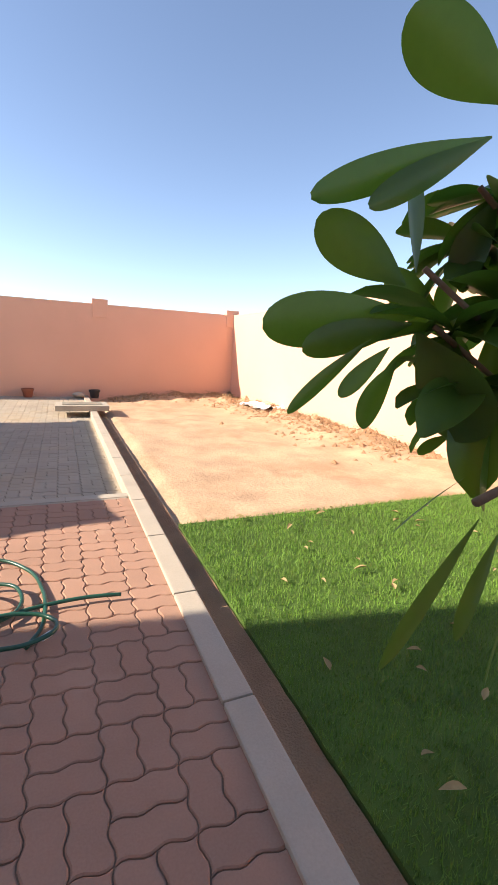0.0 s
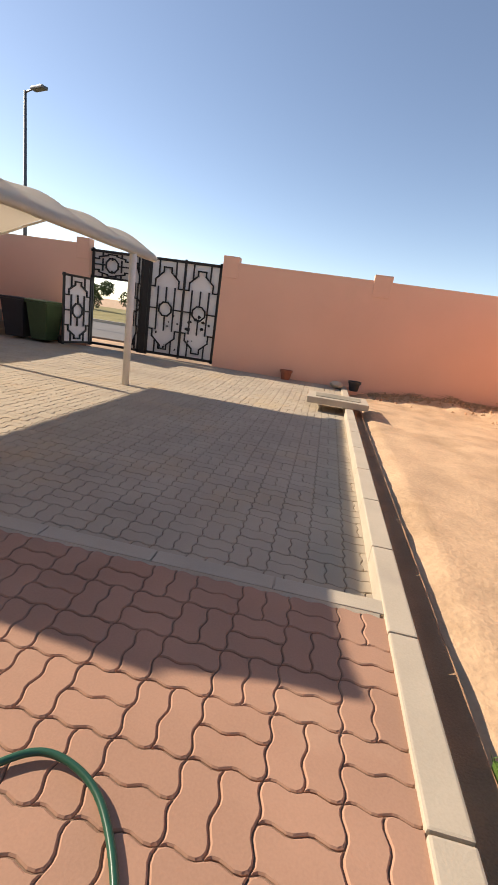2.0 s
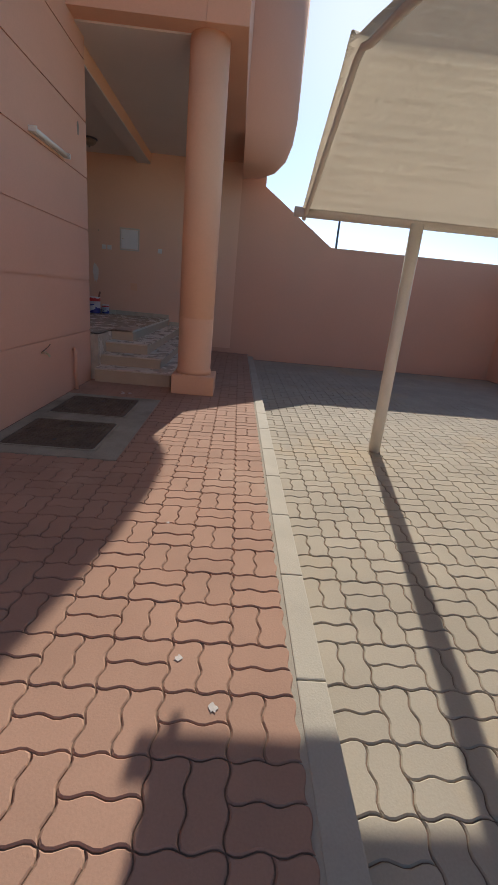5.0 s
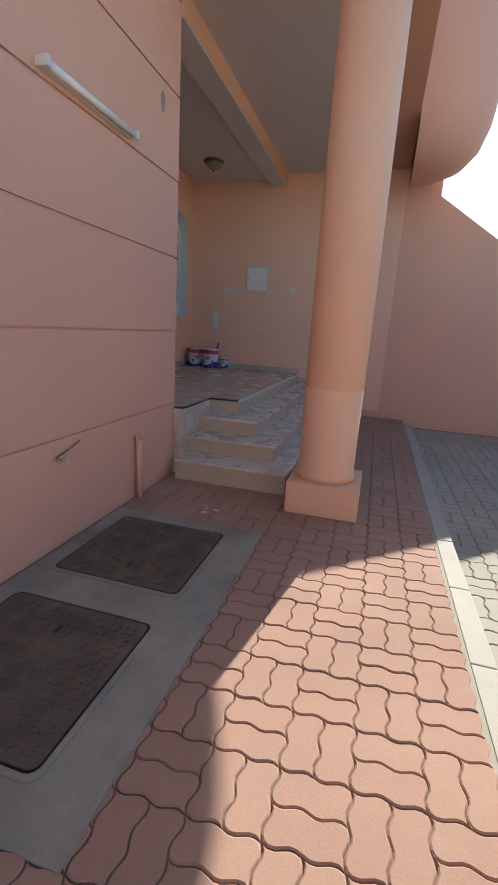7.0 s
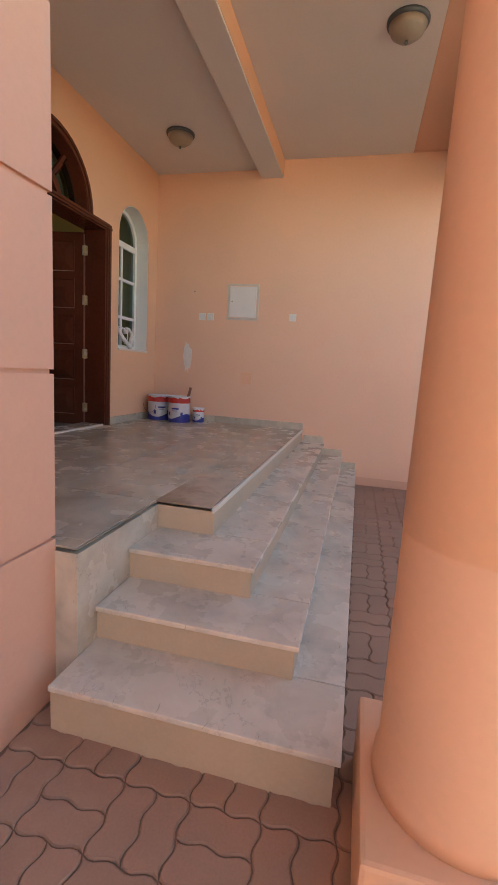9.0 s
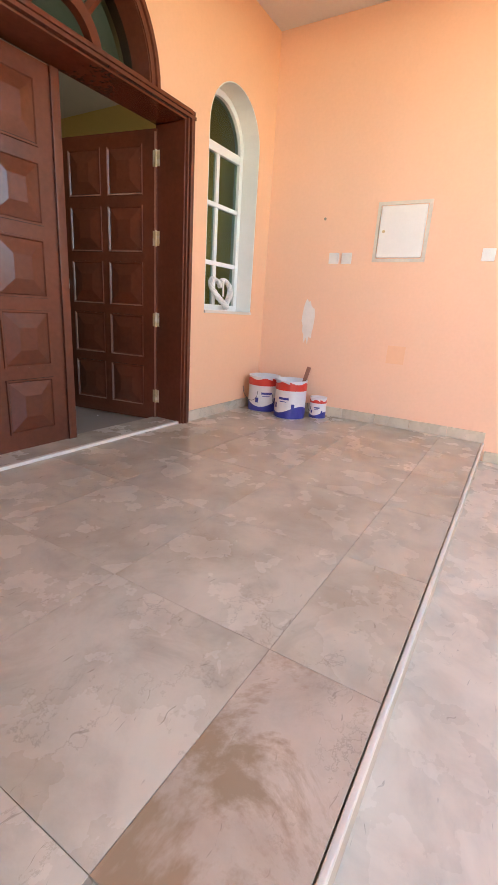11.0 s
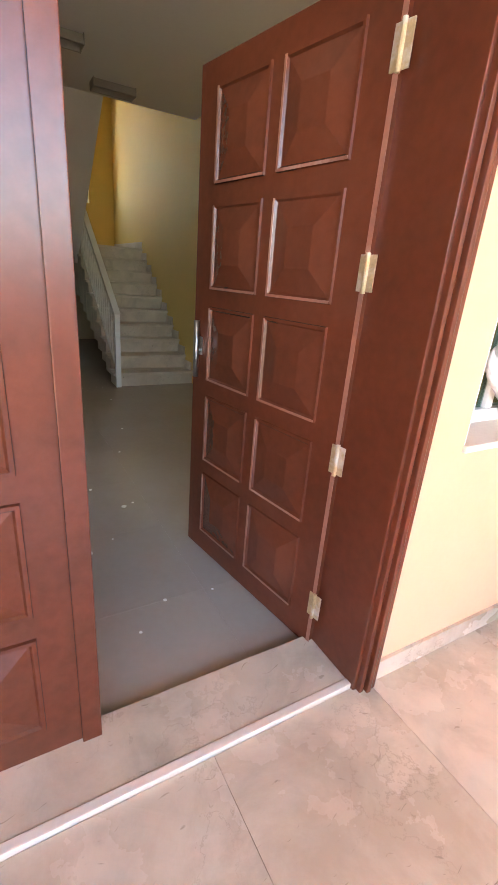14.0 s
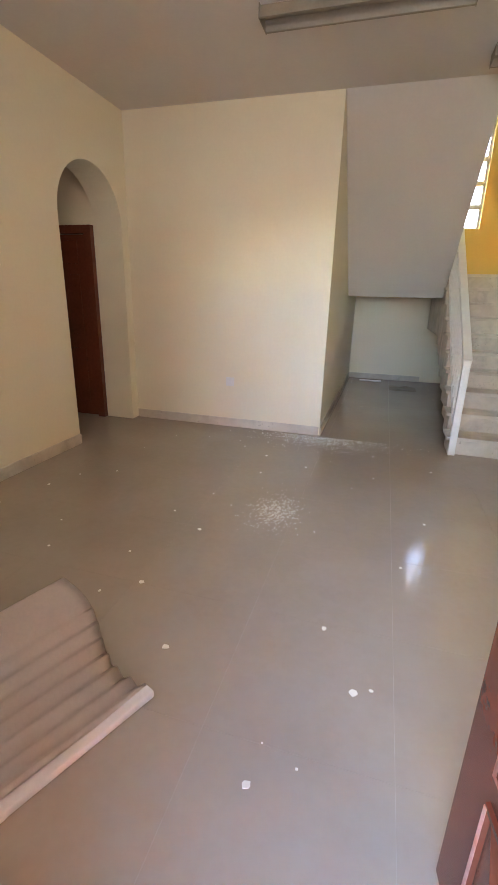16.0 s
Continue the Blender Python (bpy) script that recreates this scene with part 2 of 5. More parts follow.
def struct(name, bm, mat, label, category, smooth=False):
    return tagged(part(name, bm, mat, None, "", smooth), label, category, "", "structure")


def thing(name, label, category, at=(0, 0, 0), rz=0, group=""):
    e = new(name)
    e.matrix_world = pose(*at, 0, 0, rz)
    return tagged(e, label, category, group)


def box(bm, x0, x1, y0, y1, z0, z1, m=None):
    v = [bm.verts.new((x, y, z)) for z in (z0, z1) for x, y in ((x0, y0), (x1, y0), (x1, y1), (x0, y1))]
    if m:
        for q in v:
            q.co = m @ q.co
    for f in ((3, 2, 1, 0), (4, 5, 6, 7), (0, 1, 5, 4), (1, 2, 6, 5), (2, 3, 7, 6), (3, 0, 4, 7)):
        bm.faces.new([v[i] for i in f])
    return bm


def bx(x0, x1, y0, y1, z0, z1, bevel=0.0, m=None):
    bm = bmesh.new()
    box(bm, x0, x1, y0, y1, z0, z1, m)
    if bevel:
        bmesh.ops.bevel(bm, geom=bm.edges[:], offset=bevel, segments=2, affect="EDGES", profile=0.6)
    return bm


def prism(points, lo, hi, axis="z", bm=None):
    """A closed outline pushed from lo to hi along an axis. axis x: points are (y, z); y: (x, z); z: (x, y)."""
    bm = bm or bmesh.new()
    def place(p, h):
        return {"x": (h, p[0], p[1]), "y": (p[0], h, p[1]), "z": (p[0], p[1], h)}[axis]
    a = [bm.verts.new(place(p, lo)) for p in points]
    b = [bm.verts.new(place(p, hi)) for p in points]
    bm.faces.new(a)
    bm.faces.new(b[::-1])
    k = len(points)
    for i in range(k):
        bm.faces.new((a[i], b[i], b[(i + 1) % k], a[(i + 1) % k]))
    return bm


def strip(outer, inner, lo, hi, axis="y", bm=None, closed=False):
    """A band between two outlines of the same number of points, pushed along an axis."""
    bm = bm or bmesh.new()
    k = len(outer)
    for i in range(k if closed else k - 1):
        j = (i + 1) % k
        prism([outer[i], outer[j], inner[j], inner[i]], lo, hi, axis, bm)
    return bm


def arc(cx, cz, r, a0, a1, n):
    return [(cx + r * math.cos(radians(a0 + (a1 - a0) * i / n)), cz + r * math.sin(radians(a0 + (a1 - a0) * i / n))) for i in range(n + 1)]


def lathe(profile, n=24, bm=None, at=(0, 0, 0)):
    """profile: (radius, z) from the bottom up."""
    bm = bm or bmesh.new()
    rings = []
    for r, z in profile:
        rings.append([bm.verts.new((at[0] + r * math.cos(math.tau * i / n), at[1] + r * math.sin(math.tau * i / n), at[2] + z)) for i in range(n)])
    for a, b in zip(rings, rings[1:]):
        for i in range(n):
            bm.faces.new((a[i], a[(i + 1) % n], b[(i + 1) % n], b[i]))
    bm.faces.new(rings[0][::-1])
    bm.faces.new(rings[-1])
    return bm


def tube(points, r, n=8, bm=None, closed=False):
    """A round bar along a line of points."""
    bm = bm or bmesh.new()
    pts = [Vector(p) for p in points]
    rings = []
    k = len(pts)
    for i, p in enumerate(pts):
        d = (pts[min(i + 1, k - 1)] - pts[max(i - 1, 0)]).normalized()
        up = Vector((0, 0, 1)) if abs(d.z) < 0.9 else Vector((1, 0, 0))
        a = d.cross(up).normalized()
        b = d.cross(a).normalized()
        rings.append([bm.verts.new(p + r * (math.cos(math.tau * j / n) * a + math.sin(math.tau * j / n) * b)) for j in range(n)])
    for s, t in zip(rings, rings[1:]):
        for j in range(n):
            bm.faces.new((s[j], s[(j + 1) % n], t[(j + 1) % n], t[j]))
    bm.faces.new(rings[0])
    bm.faces.new(rings[-1][::-1])
    return bm


# ---- plan (metres) ----
P = 0.64                      # porch floor
F = 0.62                      # hall floor
WALL_Y = 1.53                 # grooved house wall
WALL_END = -8.0               # its corner by the steps
END_X = -12.31                # wall that closes the porch
DOOR_Y = -0.18                # porch wall with the door
KERB_Y0, KERB_Y1 = 3.825, 3.935 # kerb across
KERB_X0, KERB_X1 = 0.67, 0.80 # kerb along the garden
CEIL = 3.80                   # porch ceiling
GREY = -0.108                 # paved yard, a step below the red paving
FAR_Y = 12.7                  # boundary with the gate
HC = 3.56                     # hall ceiling

# ---- ground ----
g = bmesh.new()


def ground_height(x, y):
    if x < 0.78 and 3.0 < y < 12.7:
        return -0.28
    if x < 0.78 or y > 14 or y < -3:
        return -0.06
    if 1.0 < x < 5.5 and y < 3.15:
        return -0.2
    h = -0.085 + 0.04 * noise.noise((x * 0.7, y * 0.7, 0)) + 0.028 * noise.noise((x * 2.2, y * 2.2, 3)) + 0.014 * noise.noise((x * 5.5, y * 5.5, 6))
    edge = max(0.0, 1 - abs(x - 5.0) / 1.3) * min(1, max(0, (y - 4.0) / 2)) + max(0.0, 1 - abs(y - 12.5) / 1.2) * min(1, max(0, (x - 1.2) / 1.5))
    if x < 1.05 and y > -3:
        h -= 0.055
    h += min(1.0, edge) * (0.15 + 0.14 * noise.noise((x * 2.4, y * 2.4, 8)))
    return h


gx = [-600, -200, -80, -40, -20, -12, 0.75] + [0.83 + i * 0.1 for i in range(62)] + [10, 20, 40, 80, 200, 600]
gy = [-600, -200, -80, -40, -20, -10] + [-3 + i * 0.125 for i in range(140)] + [16, 18, 20, 40, 80, 200, 600]
grid = [[g.verts.new((x, y, ground_height(x, y))) for x in gx] for y in gy]
for j in range(len(gy) - 1):
    for i in range(len(gx) - 1):
        g.faces.new((grid[j][i], grid[j][i + 1], grid[j + 1][i + 1], grid[j + 1][i]))
struct("ground", g, SAND, "dry sandy ground with uneven raked surface", "ground", True)
struct("pavement_bed", bx(END_X, KERB_X0, -6, KERB_Y0, -0.06, -0.014), JOINT, "dark sand bed in the joints of the paving", "ground")


def yard_height(y):
    """The yard lies level, then ramps up to the gate."""
    return GREY + 0.10 * max(0.0, min(1.0, (y - 10.0) / 2.6))


yard_bed = [(KERB_Y1 - 0.1, -0.3), (KERB_Y1 - 0.1, GREY - 0.014), (10.0, GREY - 0.014), (12.6, GREY + 0.086), (FAR_Y + 0.1, GREY + 0.086), (FAR_Y + 0.1, -0.3)]
struct("yard_bed", prism(yard_bed, END_X, KERB_X0, "x"), JOINT, "dark sand bed in the joints of the yard paving", "ground")
# ---- boundary walls ----
WH = 2.45
def wall(name, x0, x1, y0, y1, z0, z1, mat=PEACH, label="peach-painted rendered boundary wall"):
    return struct(name, bx(x0, x1, y0, y1, z0, z1), mat, label, "wall")
GX0, GX1 = -5.92, -2.55       # gate opening
wall("wall_north", GX1, 5.2, FAR_Y, FAR_Y + 0.2, -0.3, WH)
wall("wall_north_2", END_X, GX0 - 0.02, FAR_Y, FAR_Y + 0.2, -0.3, WH)
for x, w in ((GX1 + 0.19, 0.19), (1.15, 0.2), (4.93, 0.2), (GX0 - 0.2, 0.17)):
    struct("pier", bx(x - w, x + w, FAR_Y - 0.02, FAR_Y + 0.23, WH - 0.35, WH + 0.13, 0.012), PEACH, "peach-painted pier head on the boundary wall", "pier")
EAST = pose(4.95, FAR_Y, 0, 0, 0, 3.0)
struct("wall_east", bx(0, 0.2, -24, 0.0, -0.4, WH, m=EAST), PEACH, "peach-painted rendered boundary wall in sunlight", "wall")
west = [(-9.5, -0.2), (FAR_Y, -0.2), (FAR_Y, 2.47), (5.45, 2.47), (3.9, 3.52), (3.9, 6.0), (-9.5, 6.0)]
struct("wall_west", prism(west, END_X - 0.25, END_X, "x"), HOUSE, "peach-painted wall sloping down to the boundary height", "wall")
wall("wall_utility", END_X, -9.6, 9.65, FAR_Y, -0.1, 2.46, PEACH, "peach-painted utility room in the corner of the yard")

# ---- house ----
hw = bmesh.new()
zs = [-0.1, 0.67, 1.30, 1.90, 2.48, 3.07, 3.68, 6.6]
box(hw, WALL_END, -2.2, WALL_Y - 0.25, WALL_Y - 0.014, -0.1, 6.6)
for a, b in zip(zs, zs[1:]):
    box(hw, WALL_END - 0.006, -2.2, WALL_Y - 0.24, WALL_Y, a + 0.008, b - 0.008)
struct("wall_house", hw, HOUSE, "peach-painted house wall with horizontal grooves", "wall")
wall("wall_porch_side", WALL_END, WALL_END + 0.25, DOOR_Y, WALL_Y - 0.25, -0.1, 6.6, HOUSE, "peach-painted side wall of the porch")
# unseen wall, added at a guessed place to close the house volume
wall("wall_unseen_east", -2.45, -2.2, -9.5, WALL_Y - 0.25, -0.1, 6.6, HOUSE, "unseen peach-painted wall added to close the house on the east")
# upper storey over the porch
UP_Y = 3.40
struct("wall_upper", bx(END_X, -7.45, UP_Y - 0.45, UP_Y, CEIL + 0.12, 6.6, 0.01), HOUSE, "peach-painted upper storey carried by the column", "wall")
struct("wall_upper_side", bx(-7.7, -7.45, WALL_Y - 0.01, UP_Y - 0.45, CEIL + 0.12, 6.6), HOUSE, "peach-painted upper storey side over the porch", "wall")
bal = bmesh.new()
n_a = 20
prof = [(0.02, 3.46), (0.42, 3.50), (0.64, 3.60), (0.80, 3.78), (0.89, 4.05), (0.93, 4.4), (0.93, 6.3)]
rings = [[bal.verts.new((-11.37 + r * math.cos(math.pi * i / n_a), UP_Y + 0.002 + r * math.sin(math.pi * i / n_a), z)) for i in range(n_a + 1)] for r, z in prof]
for a, b in zip(rings, rings[1:]):
    for i in range(n_a):
        bal.faces.new((a[i], a[i + 1], b[i + 1], b[i]))
bal.faces.new(rings[-1])
struct("balcony", bal, HOUSE, "rounded peach-painted balcony on the upper storey", "balcony", True)
struct("ceiling_porch", bx(END_X, WALL_END, DOOR_Y, 1.2, CEIL, CEIL + 0.2), WHITE, "off-white painted porch ceiling", "ceiling")
struct("ceiling_porch_outer", bx(END_X, -7.7, 1.47, UP_Y - 0.45, CEIL + 0.1, CEIL + 0.25), WHITE, "off-white painted ceiling over the steps", "ceiling")
beam = struct("beam_porch", bx(END_X, WALL_END + 0.24, 1.2, 1.47, CEIL - 0.10, CEIL + 0.3, 0.006), WHITE, "off-white beam with an orange outer face across the porch ceiling", "beam")
part("outer_face", bx(END_X, WALL_END + 0.238, 1.471, 1.475, CEIL - 0.085, CEIL + 0.099), PORCH, beam, "orange-painted outer face")
# unseen slab, added to close the house against the sky
struct("roof", bx(END_X, -2.2, -9.5, UP_Y - 0.4, 6.6, 6.8), WHITE, "unseen flat roof added to close the house from above", "roof")

# porch floor and steps, an L of four risers
LEVELS = [(0.19, -7.84, 2.65), (0.34, -8.135, 2.47), (0.49, -8.405, 2.225), (P, -8.70, 1.945)]
low = -0.03
for z, x, y in LEVELS:
    y0 = 1.63
    struct("steps", bx(END_X, x, y0, y, low, z - 0.024), RISER, "pale marble-clad riser block up to the porch", "steps")
    if z < P:
        st = struct("step_tread", bx(x - 0.32, x + 0.018, y0 + 0.002, y + 0.018, z - 0.022, z, 0.005), TREAD, "polished pale marble tread", "steps")
        struct("step_tread", bx(END_X, x - 0.322, y - 0.29, y + 0.018, z - 0.022, z, 0.005), TREAD, "polished pale marble tread", "steps")
    low = z - 0.02
struct("porch_base", bx(END_X, WALL_END, DOOR_Y, 1.63, -0.03, P - 0.024), MARBLE, "marble-clad side of the porch floor", "steps")

# column
COLUMN = material("column_paint", (0.80, 0.46, 0.285), 0.75, var=0.05, scale=1.2, fine=40, bump=0.12, second=(0.74, 0.43, 0.29), second_at=0.55, soft=0.25)
col = thing("column", "round peach-painted column on a square plinth", "column", (-7.78, 2.98, 0))
part("plinth", bx(-0.28, 0.28, -0.265, 0.29, 0, 0.25, 0.014), COLUMN, col)
part("shaft", lathe([(0.232, 0.25), (0.23, 0.30), (0.22, 0.32), (0.222, 0.96), (0.22, 0.965), (0.224, 0.97), (0.222, 2.5), (0.22, CEIL + 0.12)], 56), COLUMN, col, "", True)

# porch wall with door opening and arched window
DX0, DX1, DZ = -11.09, -9.27, 2.725
ARCX, ARCZ, ARCR = -10.18, 2.80, 0.60
WX0, WX1, WZ0, WZ1 = -12.06, -11.34, 1.52, 2.83


def cut_wall():
    bm = bmesh.new()
    y0, y1 = DOOR_Y - 0.26, DOOR_Y
    r, cx = (WX1 - WX0) / 2, (WX0 + WX1) / 2
    box(bm, END_X, WX0, y0, y1, -0.1, 4.0)
    box(bm, WX0, WX1, y0, y1, -0.1, WZ0)
    a = arc(cx, WZ1, r, 180, 0, 20)
    for p, q in zip(a, a[1:]):
        prism([p, q, (q[0], 4.0), (p[0], 4.0)], y0, y1, "y", bm)
    box(bm, WX1, DX0, y0, y1, -0.1, 4.0)
    b = arc(ARCX, ARCZ, ARCR - 0.02, 180, 0, 24)
    box(bm, DX0, ARCX - ARCR + 0.02, y0, y1, ARCZ - 0.05, 4.0)
    box(bm, ARCX + ARCR - 0.02, DX1, y0, y1, ARCZ - 0.05, 4.0)
    for p, q in zip(b, b[1:]):
        prism([p, q, (q[0], 4.0), (p[0], 4.0)], y0, y1, "y", bm)
    box(bm, DX1, WALL_END, y0, y1, -0.1, 4.0)
    return bm


struct("wall_door", cut_wall(), PORCH, "peach-orange porch wall with arched openings", "wall")
# porch peach made pinker: the local light on the end wall is in the colour
END_LIT_PAINT = material("end_wall_lit_paint", (0.82, 0.505, 0.345), 0.75, var=0.05, scale=0.9, fine=40, bump=0.1, second=(0.78, 0.46, 0.31), second_at=0.56, soft=0.25)
struct("wall_porch_end", bx(END_X, END_X + 0.012, DOOR_Y, UP_Y - 0.01, 0.1, CEIL + 0.1), END_LIT_PAINT, "peach end wall of the porch, pink of the local light in its colour", "wall")

# ---- door: frame, fanlight, two leaves ----
door = tagged(new("door_1"), "double mahogany panel door with arched fanlight, one leaf open", "door", "", "structure")
FY0, FY1 = DOOR_Y - 0.255, DOOR_Y + 0.022
for side, x0, x1 in ((1, DX0 - 0.045, DX0 + 0.035), (-1, DX1 - 0.035, DX1 + 0.045)):
    part("jamb", bx(x0, x1, FY0, FY1 - 0.012, P - 0.03, DZ + 0.02, 0.004), WOOD, door)
    for k, (o, w, d) in enumerate(((0.0, 0.02, 0.012), (0.026, 0.018, 0.02), (0.05, 0.018, 0.008))):
        a = x0 + o if side > 0 else x1 - o - w
        part("moulding", bx(a, a + w, FY1 - 0.014, FY1 + d, P, DZ + 0.06, 0.003), WOOD, door)
part("head", bx(DX0 - 0.045, DX1 + 0.045, FY0, FY1 - 0.01, DZ + 0.02, DZ + 0.10, 0.004), WOOD, door)
for o, w, d in ((0.062, 0.02, 0.014), (0.03, 0.02, 0.022)):
    part("moulding", bx(DX0 - 0.045, DX1 + 0.045, FY1 - 0.012, FY1 + d, DZ + o, DZ + o + w, 0.003), WOOD, door)
part("fanlight_frame", strip(arc(ARCX, ARCZ, ARCR, 0, 180, 28), arc(ARCX, ARCZ, ARCR - 0.07, 0, 180, 28), DOOR_Y - 0.18, FY1), WOOD, door)
part("moulding", strip(arc(ARCX, ARCZ, ARCR + 0.005, 0, 180, 28), arc(ARCX, ARCZ, ARCR - 0.022, 0, 180, 28), FY1, FY1 + 0.016), WOOD, door)
part("moulding", strip(arc(ARCX, ARCZ, ARCR - 0.045, 0, 180, 28), arc(ARCX, ARCZ, ARCR - 0.065, 0, 180, 28), FY1, FY1 + 0.01), WOOD, door)
part("fanlight_glass", prism(arc(ARCX, ARCZ, ARCR - 0.07, 0, 180, 28), DOOR_Y - 0.12, DOOR_Y - 0.112, "y"), GLASS, door).visible_shadow = False
for k in (52, 128):
    a = radians(k)
    part("glazing_bar", tube([(ARCX + 0.2 * math.cos(a), DOOR_Y - 0.09, ARCZ + 0.2 * math.sin(a)), (ARCX + 0.54 * math.cos(a), DOOR_Y - 0.09, ARCZ + 0.54 * math.sin(a))], 0.028, 6), WOOD, door)
part("glazing_arc", strip(arc(ARCX, ARCZ, 0.25, 0, 180, 16), arc(ARCX, ARCZ, 0.19, 0, 180, 16), DOOR_Y - 0.11, DOOR_Y - 0.06), WOOD, door)

LW, LT, LH = 0.915, 0.045, DZ - F - 0.02


def leaf(m, z_low):
    """A leaf with two columns of five raised panels; hinge edge at x = 0, the leaf runs to x = LW."""
    body = part("leaf", bx(0, LW, -LT / 2, LT / 2, 0.0, LH, 0.003), WOOD, door)
    body.matrix_local = m
    tops = [0.13, 0.52, 0.91, 1.30, 1.69]
    for c0, c1 in ((0.13, 0.41), (0.505, 0.775)):
        for z0 in tops:
            z1 = z0 + 0.29
            for side in (-1, 1):
                bm = bmesh.new()
                y = side * LT / 2
                o = [(c0, z0), (c1, z0), (c1, z1), (c0, z1)]

                def ring(inset, depth):
                    cx, cz = (c0 + c1) / 2, (z0 + z1) / 2
                    return [bm.verts.new((x + inset * (1 if x < cx else -1), y + side * depth, z + inset * (1 if z < cz else -1))) for x, z in o]
                rs = [ring(-0.016, 0.0), ring(-0.014, 0.009), ring(-0.004, 0.009), ring(0.002, 0.0015), ring(0.082, 0.020)]
                for a, b in zip(rs, rs[1:]):
                    for i in range(4):
                        bm.faces.new((a[i], a[(i + 1) % 4], b[(i + 1) % 4], b[i]))
                bm.faces.new(rs[-1])
                part("panel", bm, WOOD, body)
    return body


open_leaf = leaf(pose(DX0 + 0.035, DOOR_Y - 0.235, F + 0.012, 0, 0, -81), F)
shut_leaf = leaf(pose(DX1 - 0.035, DOOR_Y - 0.235, F + 0.02, 0, 0, 180), F)
part("meeting_strip", bx(LW - 0.035, LW + 0.02, -LT / 2 - 0.014, -LT / 2 - 0.001, 0, LH, 0.003), WOOD, shut_leaf)
for z in (0.20, 0.80, 1.38, 1.90):
    part("hinge", bx(-0.032, 0.024, LT / 2 - 0.001, LT / 2 + 0.004, z - 0.05, z + 0.05, 0.001), BRASS, open_leaf, "worn brass hinge splashed with paint")
    part("hinge_pin", tube([(-0.004, LT / 2 + 0.006, z - 0.055), (-0.004, LT / 2 + 0.006, z + 0.055)], 0.007, 8), BRASS, open_leaf)
part("worn_edge", bx(-0.004, 0.012, LT / 2, LT / 2 + 0.002, 0.02, LH - 0.02), WOOD_EDGE, open_leaf, "scuffed hinge edge of the leaf")
for c0, c1 in ((0.13, 0.41), (0.505, 0.775)):
    for z0 in (0.13, 0.52, 0.91, 1.30, 1.69):
        part("bead", bx(c1 + 0.004, c1 + 0.014, LT / 2 + 0.0085, LT / 2 + 0.011, z0 - 0.014, z0 + 0.30, 0.001), WOOD_EDGE, open_leaf, "worn pale bead of a panel")
        part("bead", bx(c0 - 0.012, c1 + 0.004, LT / 2 + 0.0085, LT / 2 + 0.011, z0 - 0.014, z0 - 0.005, 0.001), WOOD_EDGE, open_leaf, "worn pale bead of a panel")
CHROME = material("brushed_chrome", (0.55, 0.53, 0.5), 0.3, metal=1.0, var=0.1, scale=8, fine=80, bump=0.03)
hd = tube([(LW - 0.055, LT / 2 + 0.022, 0.90), (LW - 0.055, LT / 2 + 0.022, 1.15)], 0.013, 10)
tube([(LW - 0.055, LT / 2, 1.02), (LW - 0.055, LT / 2 + 0.022, 1.02)], 0.01, 8, hd)
part("door_handle", hd, CHROME, open_leaf, "chrome pull handle", True)
part("lock_plate", bx(LW - 0.075, LW - 0.035, LT / 2, LT / 2 + 0.004, 1.0, 1.08, 0.001), CHROME, open_leaf, "small chrome lock plate")
struct("door_sill", bx(DX0 + 0.035, DX1 - 0.035, DOOR_Y - 0.262, DOOR_Y - 0.031, F - 0.1, P + 0.015, 0.003), MARBLE, "marble threshold strip", "sill")
struct("door_nosing", bx(DX0 + 0.035, DX1 - 0.035, DOOR_Y - 0.03, DOOR_Y - 0.003, P - 0.01, P + 0.018, 0.003), NOSING, "white marble nosing at the threshold", "sill")

# ---- arched window ----
win = tagged(new("window_1"), "arched white-framed window with dark green glass", "window", "", "structure")
wcx, wr = (WX0 + WX1) / 2, (WX1 - WX0) / 2
wy = DOOR_Y - 0.19
rev = bmesh.new()
strip(arc(wcx, WZ1, wr - 0.001, 0, 180, 24), arc(wcx, WZ1, wr - 0.008, 0, 180, 24), DOOR_Y - 0.25, DOOR_Y - 0.002, "y", rev)
for x0, x1 in ((WX0 + 0.001, WX0 + 0.008), (WX1 - 0.008, WX1 - 0.001)):
    box(rev, x0, x1, DOOR_Y - 0.25, DOOR_Y - 0.002, WZ0, WZ1)
part("reveal", rev, WIN_PAINT, win, "pale painted window reveal")
fr = bmesh.new()
box(fr, WX0 + 0.009, WX0 + 0.055, wy - 0.03, wy + 0.03, WZ0 + 0.012, WZ1)
box(fr, WX1 - 0.055, WX1 - 0.009, wy - 0.03, wy + 0.03, WZ0 + 0.012, WZ1)
box(fr, WX0 + 0.055, WX1 - 0.055, wy - 0.03, wy + 0.03, WZ0 + 0.012, WZ0 + 0.06)
strip(arc(wcx, WZ1, wr - 0.009, 0, 180, 24), arc(wcx, WZ1, wr - 0.055, 0, 180, 24), wy - 0.03, wy + 0.03, "y", fr)
part("window_frame", fr, WIN_PAINT, win)
for z0, z1 in ((WZ0 + 0.05, 1.92), (1.92, 2.37), (2.37, 2.78)):
    for x0, x1 in ((WX0 + 0.05, wcx), (wcx, WX1 - 0.05)):
        part("pane", bx(x0, x1, wy - 0.004, wy + 0.004, z0, z1), GLASS, win).visible_shadow = False
part("pane", prism([(WX1 - 0.05, 2.78)] + arc(wcx, WZ1, wr - 0.05, 0, 180, 24) + [(WX0 + 0.05, 2.78)], wy - 0.004, wy + 0.004, "y"), GLASS, win)
